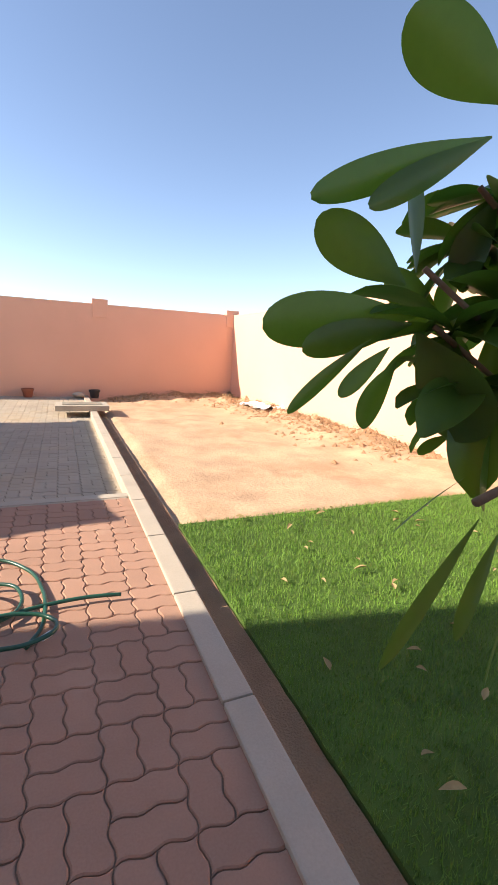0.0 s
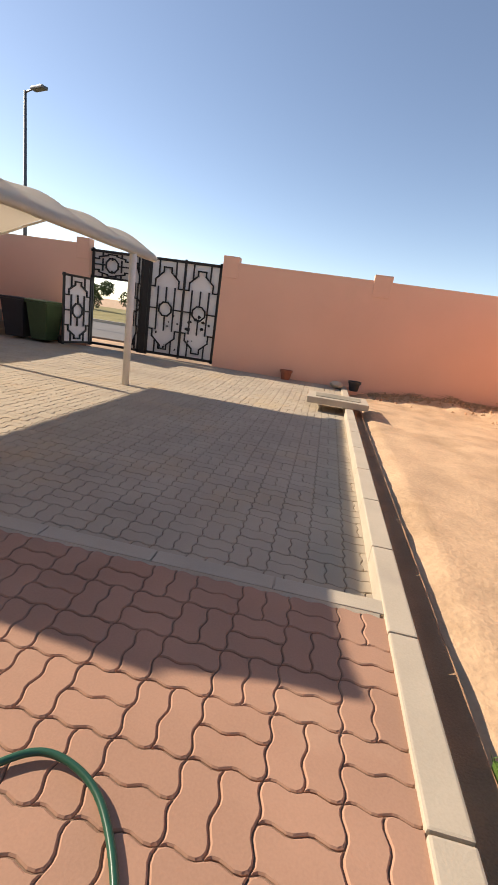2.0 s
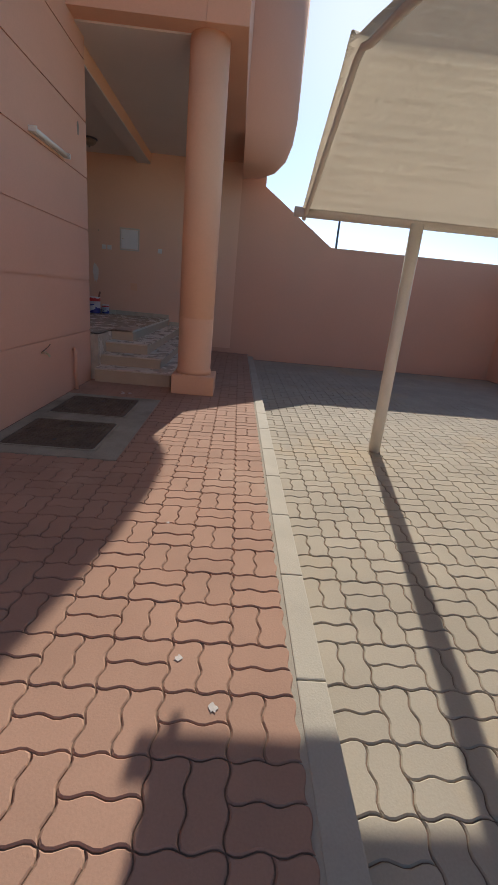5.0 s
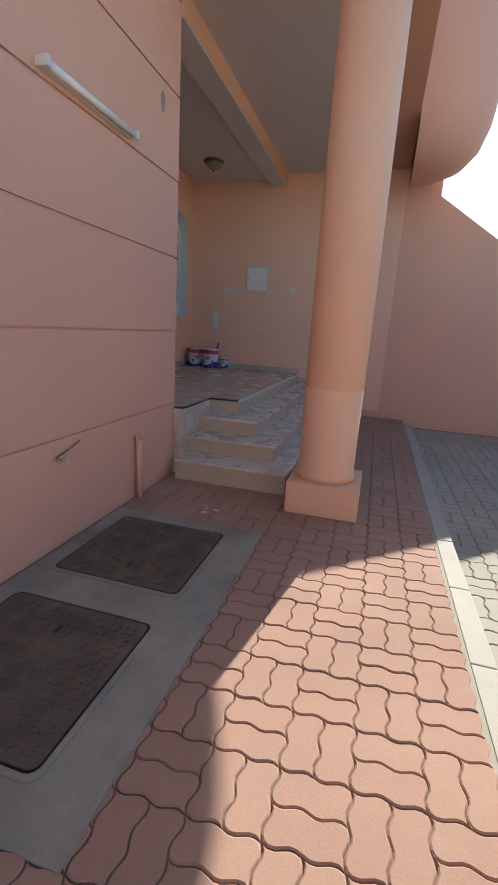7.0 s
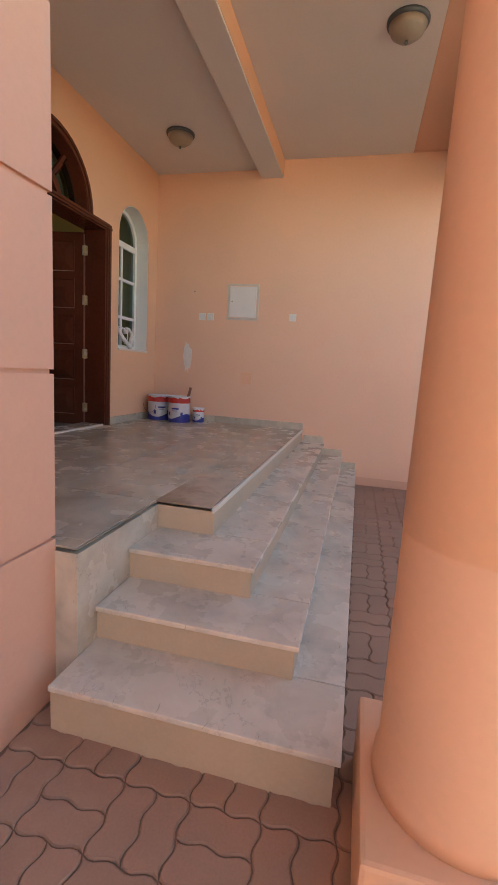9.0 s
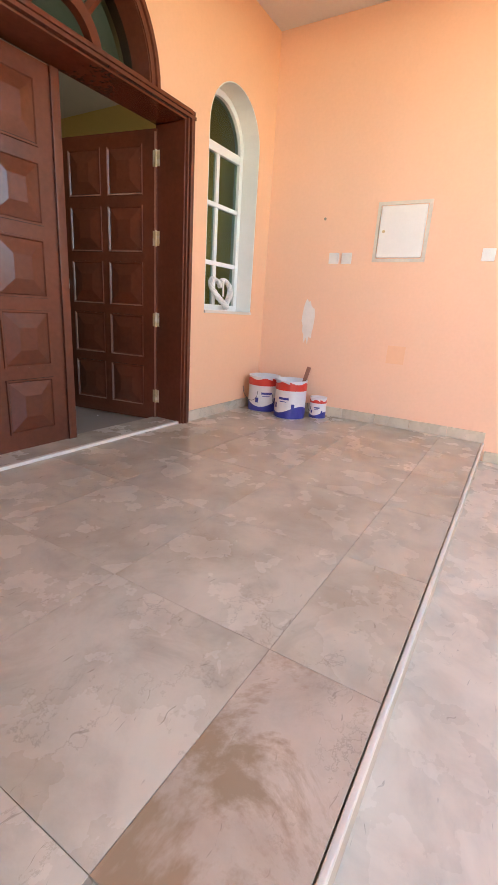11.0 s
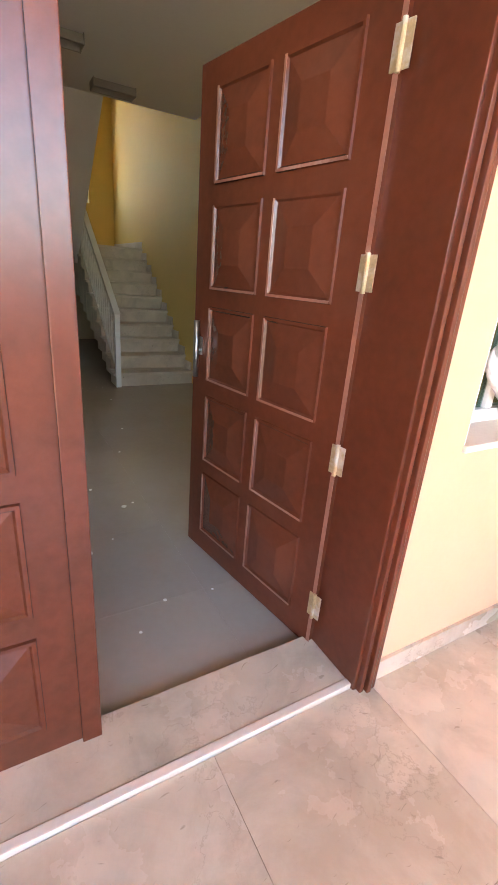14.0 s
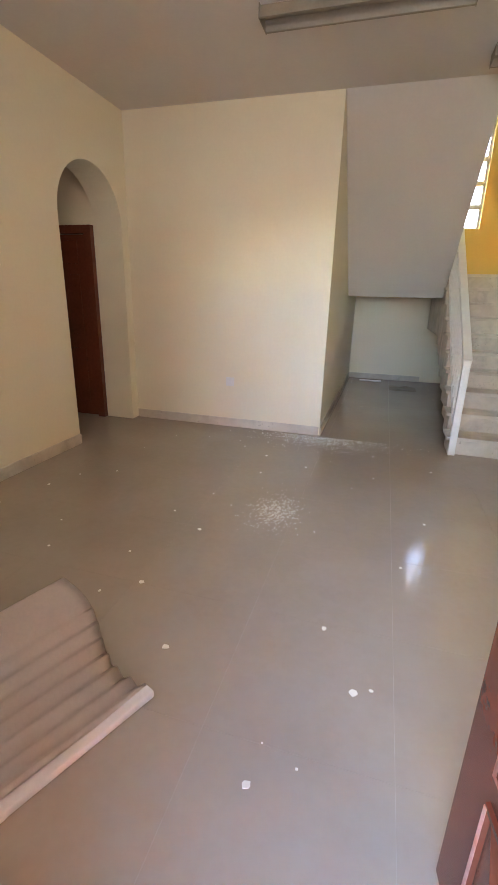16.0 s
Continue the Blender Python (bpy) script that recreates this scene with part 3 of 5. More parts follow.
for z, w in ((2.78, 0.034), (2.37, 0.017), (1.92, 0.017)):
    part("glazing_bar", bx(WX0 + 0.055, WX1 - 0.055, wy - 0.02, wy + 0.026, z - w, z + w, 0.003), WIN_PAINT, win)
part("glazing_bar", bx(wcx - 0.02, wcx + 0.02, wy - 0.018, wy + 0.022, WZ0 + 0.06, 2.75, 0.003), WIN_PAINT, win)
part("window_sill", bx(WX0 - 0.0, WX1 + 0.0, DOOR_Y - 0.2, DOOR_Y + 0.012, WZ0 - 0.012, WZ0 + 0.012, 0.003), NOSING, win, "stone window sill")

# skirting of the porch
for i in range(7):
    y0 = DOOR_Y + 0.012 + i * 0.305
    y1 = min(y0 + 0.302, 1.945)
    struct("skirting", bx(END_X + 0.012, END_X + 0.026, y0, y1, P, P + 0.085, 0.002), MARBLE, "marble skirting along the porch wall", "skirting")
struct("skirting", bx(END_X + 0.027, DX0 - 0.05, DOOR_Y, DOOR_Y + 0.014, P, P + 0.085, 0.002), MARBLE, "marble skirting along the porch wall", "skirting")
for z, x, y in LEVELS[:3]:
    struct("skirting", bx(END_X + 0.012, END_X + 0.026, y - 0.26, y, z, z + 0.085, 0.002), MARBLE, "marble skirting stepping down with the treads", "skirting")

# ---- hall ----
struct("floor_hall", bx(-12.29, -6.0, -9.2, DOOR_Y - 0.262, F - 0.1, F - 0.004), HALL, "glossy greige tiled hall floor", "floor")
struct("ceiling_hall", bx(-12.29, -8.05, -4.82, DOOR_Y - 0.26, HC, HC + 0.2), WHITE, "off-white painted hall ceiling", "ceiling")
wall("wall_hall_back", -10.11, -8.05, -8.6, -4.82, F, HC + 0.2, CREAM, "cream-painted hall wall")
wall("wall_stair_right", END_X, END_X + 0.02, -9.0, DOOR_Y - 0.26, F, 6.6, YELLOW, "yellow-painted stair wall")
# arched opening into the next room
AY0, AY1, AZ, AR = -4.70, -3.78, 2.55, 0.46
aw = bmesh.new()
box(aw, -8.05, -7.75, AY1, DOOR_Y - 0.26, F, HC + 0.2)
box(aw, -8.05, -7.75, -4.82, AY0, F, HC + 0.2)
a = arc((AY0 + AY1) / 2, AZ, AR, 0, 180, 24)
for p, q in zip(a, a[1:]):
    prism([p, q, (q[0], HC + 0.2), (p[0], HC + 0.2)], -8.05, -7.75, "x", aw)
struct("wall_hall_left", aw, CREAM, "cream-painted hall wall with an arched opening", "wall")
wall("wall_lobby_back", -7.75, -6.4, -4.92, -4.70, F, HC, CREAM, "cream-painted lobby wall")
wall("wall_lobby_side", -7.75, -6.4, -3.5, -3.3, F, HC, CREAM, "cream-painted lobby wall")
struct("ceiling_lobby", bx(-7.75, -6.4, -4.70, -3.5, 3.2, 3.3), WHITE, "off-white painted lobby ceiling", "ceiling")
wall("wall_lobby_end", -6.6, -6.4, -4.70, -3.5, F, 3.2, CREAM, "cream-painted lobby wall")
d2 = tagged(new("door_2"), "dark wooden panelled room door, closed, behind the arch", "door", "", "structure")
for x0, x1, z0, z1 in ((-7.73, -7.65, F, 2.58), (-6.83, -6.75, F, 2.58), (-7.65, -6.83, 2.5, 2.58)):
    part("frame", bx(x0, x1, -4.70, -4.64, z0, z1, 0.004), WOOD, d2)
part("leaf", bx(-7.646, -6.834, -4.698, -4.665, F + 0.01, 2.496, 0.003), WOOD, d2)
for z in (F + 0.15, F + 0.9, F + 1.6):
    for x in (-7.55, -7.2):
        part("panel", bx(x, x + 0.29, -4.666, -4.655, z, min(z + 0.6, 2.44), 0.006), WOOD, d2)
# stairs
NR, RISE, GO = 10, 0.1655, 0.243
SY = -4.70
for i in range(NR):
    y0 = SY - i * GO
    y1 = y0 - GO - 0.02 if i < NR - 1 else -8.7
    z = F + (i + 1) * RISE
    struct("stair_tread", bx(-12.29, -11.28, y1, y0 + 0.02, z - 0.03, z, 0.004), STEPSTONE, "pale stone stair tread", "stairs")
    struct("stair_riser", bx(-12.29, -11.31, y1 + 0.001, y0, F + i * RISE * 0.6, z - 0.03), STEPSTONE, "pale stone stair riser", "stairs")
    struct("skirting", bx(-12.29, -12.276, y1 + 0.02, y0 - 0.02, z, z + 0.1), STEPSTONE, "stone stair skirting", "skirting")
struct("stair_landing", bx(-11.32, -10.11, -8.7, -6.9, 1.99, F + NR * RISE), WHITE, "stair landing with painted underside", "stairs")
struct("stair_upper_flight", prism([(-6.9, 1.985), (-4.82, HC + 0.0), (-4.82, HC + 0.4), (-6.9, F + NR * RISE + 0.2)], -11.30, -10.112, "x"), WHITE, "painted sloping underside of the upper flight", "stairs")
wall("wall_understair", -12.29, -10.11, -8.72, -8.55, F, 1.985, CREAM, "cream-painted wall under the stairs")
bw = bmesh.new()
SWX0, SWX1 = -11.86, -10.9
box(bw, -12.29, SWX0, -8.95, -8.7, F, 6.6)
box(bw, SWX1, -10.11, -8.95, -8.7, F, 6.6)
box(bw, SWX0, SWX1, -8.95, -8.7, F, 3.02)
box(bw, SWX0, SWX1, -8.95, -8.7, 4.63, 6.6)
struct("wall_stair_back", bw, YELLOW, "yellow-painted stair wall with a tall window", "wall")
w2 = tagged(new("window_2"), "tall stair window with white glazing bars", "window", "", "structure")
for i in range(6):
    z = 3.02 + i * 0.322
    part("glazing_bar", bx(SWX0, SWX1, -8.85, -8.79, z - 0.035, z + 0.035), WIN_PAINT, w2)
    if i < 5:
        for x0, x1 in ((SWX0 + 0.03, SWX0 + 0.46), (SWX0 + 0.50, SWX1 - 0.03)):
            pn = part("pane", bx(x0, x1, -8.825, -8.82, z + 0.02, z + 0.302), CLEAR, w2)
            pn.visible_shadow = False
for x in (SWX0 + 0.015, SWX0 + 0.48, SWX1 - 0.015):
    part("window_frame", bx(x - 0.02, x + 0.02, -8.845, -8.795, 3.0, 4.65), WIN_PAINT, w2)
wall("wall_upper_stair", -10.11, -9.9, -8.72, -4.82, HC + 0.2, 6.6, YELLOW, "yellow-painted upper stair wall")
wall("wall_upper_front", -12.29, -10.1, -4.82, -4.6, HC + 0.2, 6.6, YELLOW, "yellow-painted upper stair wall")
struct("ceiling_stair", bx(-12.29, -9.9, -8.95, -4.6, 6.55, 6.6), WHITE, "painted ceiling over the stairs", "ceiling")
rail = thing("stair_railing", "white-painted metal stair railing", "railing", (-11.33, SY, F))
def rail_part(name, bm, label=""):
    bm.transform(Matrix.Translation((11.33, -SY, -F)))
    return part(name, bm, WIN_PAINT, rail, label)
RY1 = SY - 9 * GO
rail_part("newel_post", bx(-11.365, -11.305, SY + 0.0, SY + 0.05, F, F + 0.87, 0.004))
slope = RISE / GO
rp = bmesh.new()
m = Matrix.Translation((-11.335, SY + 0.02, F + 0.86)) @ Matrix.Rotation(-math.atan(slope), 4, "X")
box(rp, -0.035, 0.035, -math.hypot(2.3, 2.3 * slope), 0.03, -0.02, 0.025, m)
rail_part("handrail", rp)
rp = bmesh.new()
m2 = Matrix.Translation((-11.335, SY - 0.1, F + 0.27)) @ Matrix.Rotation(-math.atan(slope), 4, "X")
box(rp, -0.015, 0.015, -math.hypot(2.1, 2.1 * slope), 0.0, -0.012, 0.012, m2)
rail_part("lower_rail", rp)
for i in range(18):
    y = SY - 0.12 - i * 0.122
    z0 = F + 0.28 + (SY - 0.1 - y) * slope
    rail_part("baluster", bx(-11.345, -11.325, y - 0.01, y + 0.01, z0, F + 0.84 + (SY - y) * slope))
for name, x0, x1, y in (("skirting", -10.1, -8.06, -4.82),):
    struct(name, bx(x0, x1, y, y + 0.014, F, F + 0.09), STEPSTONE, "stone skirting in the hall", "skirting")
struct("skirting", bx(-8.064, -8.05, AY1, DOOR_Y - 0.27, F, F + 0.09), STEPSTONE, "stone skirting in the hall", "skirting")
struct("skirting", bx(-10.124, -10.11, -8.55, -4.82, F, F + 0.09), STEPSTONE, "stone skirting in the hall", "skirting")
struct("skirting", bx(-11.30, -10.125, -8.55, -8.536, F, F + 0.09), STEPSTONE, "stone skirting in the hall", "skirting")

# ---- car shade ----
shade = thing("car_shade", "cream fabric car shade on steel posts over the parking", "car shade", (-4.6, 6.8, GREY))
SM = Matrix.Translation((4.6, -6.8, -GREY))


def shade_part(name, bm, mat, label="", smooth=False):
    bm.transform(SM)
    return part(name, bm, mat, shade, label, smooth)


WX, EX = -6.085, -3.015        # posts under the low and the rounded eave
for x, y in ((WX, 5.04), (EX, 5.03), (WX, 8.89), (EX - 0.02, 8.89)):
    shade_part("post", tube([(x, y, GREY), (x, y, 2.0 if x > -4 else 2.04)], 0.058, 20), STEEL, "", True)
CY0, CY1 = 4.01, 9.71
shade_part("eave_beam", tube([(WX - 0.06, CY0 - 0.07, 2.05), (WX - 0.06, CY1, 2.05)], 0.042, 12), STEEL, "", True)
shade_part("eave_beam", tube([(EX - 0.01, CY0 + 0.03, 2.015), (EX - 0.01, CY1, 2.015)], 0.035, 12), STEEL, "", True)
N_RIB = 5
END = [(-6.21, 2.045), (-5.82, 2.17), (-5.44, 2.32), (-5.11, 2.43), (-4.84, 2.53), (-4.62, 2.60), (-4.40, 2.535), (-4.08, 2.455), (-3.76, 2.375), (-3.43, 2.275), (-3.24, 2.19), (-3.09, 2.115), (-3.0, 2.06), (-2.97, 2.01), (-2.985, 1.965), (-3.06, 1.955)]


def smooth_line(points, steps):
    """A curve through the points, with the given steps between each two."""
    out = []
    for i in range(len(points) - 1):
        p = [Vector(points[min(max(i + k, 0), len(points) - 1)]) for k in (-1, 0, 1, 2)]
        for j in range(steps):
            u = j / steps
            out.append((0.5 * (2 * p[1] + (p[2] - p[0]) * u + (2 * p[0] - 5 * p[1] + 4 * p[2] - p[3]) * u * u + (3 * p[1] - p[0] - 3 * p[2] + p[3]) * u ** 3))[:])
    return out + [points[-1]]


# the cloth sags between the hoops and stands up in a peak over each of them
line = smooth_line(END, 3)
fb = bmesh.new()
nv = 100
rows_ = []
for j in range(nv + 1):
    v = j / nv
    y = CY0 + (CY1 - CY0) * v
    near_rib = abs((v * N_RIB + 0.5) % 1 - 0.5) * 2
    peak = max(0.0, 1 - near_rib / 0.5)
    row = []
    for x, z in line:
        crest = math.exp(-((x + 3.62) / 0.34) ** 2)
        tip = 0.05 * max(0, 1 - j / 3) * math.exp(-((x + 4.62) / 0.1) ** 2)
        hem = 0.03 * math.sin(math.pi * min(1, max(0, (x + 6.21) / 3.0))) * max(0, 1 - v * 14)
        lip = 0.10 * math.exp(-((x + 3.32) / 0.3) ** 2) * max(0.0, 1 - j / 9) ** 1.5
        row.append(fb.verts.new((x, y - hem, z + tip + lip + crest * (0.085 * peak * (1 if j > 5 else 0) - 0.03))))
    rows_.append(row)
for a, b in zip(rows_, rows_[1:]):
    for i in range(len(line) - 1):
        fb.faces.new((a[i], a[i + 1], b[i + 1], b[i]))
bmesh.ops.solidify(fb, geom=fb.faces[:], thickness=0.006)
shade_part("canopy", fb, FABRIC, "sun-bleached cream fabric stretched over ribs", True)
for j in range(N_RIB + 1):
    y = CY0 + 0.03 + (CY1 - CY0 - 0.06) * j / N_RIB
    if j in (0, N_RIB):
        shade_part("rib", tube([(x, y, z - 0.035) for x, z in line[:-9:2]], 0.02, 8), STEEL, "", True)
# ragged strip torn from the end of the rounded eave
rnd = random.Random(12)
for k in range(5):
    y0 = CY0 + 0.06 + k * 0.075
    hm = bmesh.new()
    prism([(y0 + 0.09 * u, 1.975 + dz) for u, dz in ((0, 0.022), (0.5, 0.028), (1, 0.02), (1, -0.006 - 0.02 * rnd.random()), (0.7, 0.004), (0.4, -0.03 * rnd.random()), (0, -0.004))], -2.970, -2.962 + 0.004 * rnd.random(), "x", hm)
    shade_part("torn_hem", hm, HEM, "dark torn hem at the end of the eave")
# ---- kerbs and garden ----
for i in range(24):
    y0 = -6.03 + i * 0.81
    struct("kerb", bx(KERB_X0, KERB_X1, y0 + 0.004, y0 + 0.806, -0.2, 0.02, 0.010), KERB, "pale concrete kerbstone along the garden", "kerb")
for i in range(20):
    x0 = KERB_X0 + 0.097 - i * 0.632
    if x0 - 0.63 > END_X:
        struct("kerb", bx(x0 - 0.628, x0 - 0.003, KERB_Y0, KERB_Y1, -0.2, 0.010, 0.006), KERB, "concrete kerbstone edging the red paving above the yard", "kerb")
# ---- gate ----
gate = thing("metal_gate", "black iron driveway gate with torn white backing and an open wicket", "gate", ((GX0 + GX1) / 2, FAR_Y + 0.08, 0.0))
GM = Matrix.Translation((-(GX0 + GX1) / 2, -FAR_Y - 0.08, 0))


def gate_part(name, bm, mat, label="", parent=None):
    bm.transform(GM)
    return part(name, bm, mat, parent or gate, label)


def bar(bm, p, q, y, w=0.032, t=0.03):
    """A flat iron bar from p to q, both (x, z)."""
    d = Vector((q[0] - p[0], q[1] - p[1]))
    n = Vector((-d.y, d.x)).normalized() * w / 2
    e = d.normalized() * w / 2
    a, b = Vector(p) - e, Vector(q) + e
    prism([(a + n)[:], (b + n)[:], (b - n)[:], (a - n)[:]], y - t / 2, y + t / 2, "y", bm)


GZ0, GZ1 = 0.05, 2.36
GY = FAR_Y + 0.08


def lattice(x0, x1, z0, z1, y):
    """Geometric bars of one panel: stepped brackets at head and foot, an eight-sided ring in the middle."""
    bm = bmesh.new()
    w, h = x1 - x0, z1 - z0
    X = lambda u: x0 + u * w
    Z = lambda v: z0 + v * h
    head = [(0.0, 0.72), (0.14, 0.72), (0.14, 0.80), (0.38, 0.88), (0.38, 0.93), (0.62, 0.93), (0.62, 0.88), (0.86, 0.80), (0.86, 0.72), (1.0, 0.72)]
    foot = [(u, 0.98 - v) for u, v in head]
    for line in (head, foot):
        for p, q in zip(line, line[1:]):
            bar(bm, (X(p[0]), Z(p[1])), (X(q[0]), Z(q[1])), y)
    for u in (0.24, 0.76):
        bar(bm, (X(u), Z(0.84)), (X(u), Z(1.0)), y)
        bar(bm, (X(u), Z(0.0)), (X(u), Z(0.14)), y)
        bar(bm, (X(u), Z(0.26)), (X(u), Z(0.72)), y)
    for k in range(8):
        a, b = radians(22.5 + 45 * k), radians(67.5 + 45 * k)
        r = 0.17
        bar(bm, (X(0.5) + r * math.cos(a), Z(0.49) + r * math.sin(a)), (X(0.5) + r * math.cos(b), Z(0.49) + r * math.sin(b)), y)
    for s in (-1, 1):
        bar(bm, (X(0.5) + s * 0.17, Z(0.49)), (X(0.5 + s * 0.5), Z(0.49)), y)
        bar(bm, (X(0.5), Z(0.49) + s * 0.17), (X(0.5), Z(0.49 + s * 0.23)), y)
    return bm


MID0, MID1 = -4.53, -4.38
for name, x0, x1 in (("gate_leaf", GX0 + 0.02, MID0), ("gate_leaf", MID1, GX1 - 0.02)):
    fr = bmesh.new()
    for p, q in (((x0 + 0.03, GZ0), (x0 + 0.03, GZ1)), ((x1 - 0.03, GZ0), (x1 - 0.03, GZ1)), ((x0, GZ0 + 0.03), (x1, GZ0 + 0.03)), ((x0, GZ1 - 0.03), (x1, GZ1 - 0.03))):
        bar(fr, p, q, GY, 0.06, 0.05)
    lf = gate_part(name, fr, BLACK, "black iron frame of a gate leaf")
    xm = (x0 + x1) / 2
    if x0 < -5:
        # the left leaf holds the wicket opening
        xw = x0 + 1.02
        br = bmesh.new()
        bar(br, (xw, GZ0), (xw, 1.72), GY, 0.05, 0.045)
        bar(br, (x0, 1.72), (xw, 1.72), GY, 0.05, 0.045)
        gate_part("wicket_frame", br, BLACK)
        gate_part("lattice", lattice(x0 + 0.06, xw, 1.74, GZ1 - 0.05, GY - 0.02), BLACK)
        gate_part("lattice", lattice(xw + 0.03, x1 - 0.06, GZ0 + 0.05, GZ1 - 0.05, GY - 0.02), BLACK)
        gate_part("backing", bx(x0 + 0.05, xw, GY + 0.02, GY + 0.026, 1.72, GZ1 - 0.04), FROST, "white translucent backing sheet")
        gate_part("backing", bx(xw + 0.02, x1 - 0.05, GY + 0.02, GY + 0.026, GZ0 + 0.04, GZ1 - 0.04), FROST, "white translucent backing sheet")
    else:
        br = bmesh.new()
        bar(br, (xm, GZ0), (xm, GZ1), GY, 0.05, 0.045)
        gate_part("mullion", br, BLACK)
        for a, b in ((x0 + 0.06, xm - 0.02), (xm + 0.02, x1 - 0.06)):
            gate_part("lattice", lattice(a, b, GZ0 + 0.05, GZ1 - 0.05, GY - 0.02), BLACK)
        gate_part("backing", bx(x0 + 0.05, x1 - 0.05, GY + 0.02, GY + 0.026, GZ0 + 0.04, GZ1 - 0.04), FROST, "white backing sheet torn in many places")
        # the sheet is uncut: black patches paint the shade seen through its tears
        rnd = random.Random(4)
        for k in range(26):
            cx, cz = rnd.uniform(x0 + 0.15, x1 - 0.15), rnd.choice((rnd.uniform(0.2, 1.3), rnd.uniform(0.7, 1.1)))
            r = rnd.uniform(0.015, 0.06)
            pts = [(cx + r * rnd.uniform(0.4, 1.3) * math.cos(t), cz + r * rnd.uniform(0.4, 1.3) * math.sin(t)) for t in (0, 1, 2.1, 3.2, 4.2, 5.3)]
            gate_part("tear_shade", prism(pts, GY + 0.010, GY + 0.018, "y"), BLACK)
gate_part("centre_post", bx(MID0 + 0.01, MID1 - 0.01, GY - 0.03, GY + 0.04, 0.02, GZ1 + 0.01, 0.004), BLACK)
wk = lattice(0.05, 0.86, 0.10, 1.62, 0.0)
for p, q in (((0.03, 0.06), (0.03, 1.66)), ((0.9, 0.06), (0.9, 1.66)), ((0.0, 0.08), (0.92, 0.08)), ((0.0, 1.64), (0.92, 1.64))):
    bar(wk, p, q, 0.0, 0.05, 0.04)
wkt = part("wicket_leaf", wk, BLACK, gate, "open wicket leaf swung into the yard")
wkt.matrix_local = GM @ pose(GX0 + 0.06, GY - 0.04, 0.0, 0, 0, -104)
wb = part("backing", bx(0.05, 0.87, -0.03, -0.024, 0.1, 1.62), FROST, wkt, "white translucent backing sheet")

# ---- beyond the gate ----
ASPHALT = material("asphalt", (0.16, 0.15, 0.14), 0.9, var=0.1, scale=0.6, fine=60, bump=0.2)
FIELD = material("dry_grass", (0.24, 0.20, 0.07), 0.95, var=0.3, scale=0.6, fine=20, bump=0.5, dist=0.05)
BUSH = material("shrub_leaf", (0.05, 0.075, 0.02), 0.8, var=0.5, scale=1.5, fine=30, bump=0)
struct("road", bx(-60, 30, 15.5, 23.5, -0.06, 0.0), ASPHALT, "grey asphalt road outside the gate", "road")
struct("kerb_road", bx(-60, 30, 23.5, 23.75, -0.06, 0.14), KERB, "pale kerb on the far side of the road", "kerb")
struct("verge", bx(-80, 40, 23.75, 60, -0.06, 0.05), FIELD, "dry grassy verge across the road", "ground")
rnd = random.Random(9)
for k in range(9):
    vs, fs = [], []
    w, h = rnd.uniform(1.8, 3.2), rnd.uniform(2.0, 3.4)
    lobes = [(rnd.uniform(-0.6, 0.6) * w, rnd.uniform(-0.5, 0.5) * w, rnd.uniform(0.25, 0.75) * h, rnd.uniform(0.4, 0.8)) for _ in range(8)]
    for _ in range(1500):
        c = rnd.choice(lobes)
        d = Vector((rnd.gauss(0, 1), rnd.gauss(0, 1), rnd.gauss(0, 1))).normalized() * c[3] * rnd.uniform(0.6, 1.0)
        p = Vector((c[0], c[1], c[2])) + d
        p.z = max(p.z, 0.05)
        a = Vector((rnd.gauss(0, 1), rnd.gauss(0, 1), rnd.gauss(0, 1))).normalized() * 0.12
        b = a.orthogonal().normalized() * 0.06
        i = len(vs)
        vs += [(p - a)[:], (p + b)[:], (p + a)[:], (p - b)[:]]
        fs.append((i, i + 1, i + 2, i + 3))
    me = bpy.data.meshes.new("crown")
    me.from_pydata(vs, [], fs)
    me.materials.append(BUSH)
    x, y = -38 + k * 4.2 + rnd.uniform(-0.8, 0.8), 40 + rnd.uniform(-2, 3)
    bush = thing("shrub", "dark green shrub growing beyond the road", "shrub", (x, y, 0.04), 0, "shrubs beyond the road")
    cr = new("crown", me)
    cr.parent = bush
    part("trunk", tube([(0, 0, 0), (0.05, 0, 0.5), (0, 0.1, h * 0.5)], 0.07, 6), SOIL, bush)
GALV = material("grey_pole", (0.10, 0.11, 0.12), 0.5, metal=0.6, var=0.1, scale=2, fine=40, bump=0.03)
for x, y, h, rz in ((-12.6, 19.4, 8.3, -20), (-31.0, 9.2, 8.0, 10)):
    lamp = thing("street_lamp", "tall grey street lamp beyond the boundary wall", "street lamp", (x, y, -0.06), rz, "street lamps")
    part("pole", lathe([(0.09, 0), (0.05, h)], 10), GALV, lamp, "", True)
    part("arm", tube([(0, 0, h - 0.06), (0.55, 0, h + 0.02)], 0.03, 8), GALV, lamp)
    part("lamp_head", bx(0.45, 1.15, -0.14, 0.14, h - 0.06, h + 0.05, 0.04), GALV, lamp)

# ---- yard things ----
BIN_B = material("black_plastic", (0.02, 0.02, 0.024), 0.5, var=0.2, scale=4, fine=60, bump=0.05)
BIN_G = material("green_plastic", (0.035, 0.07, 0.03), 0.5, var=0.2, scale=4, fine=60, bump=0.05)


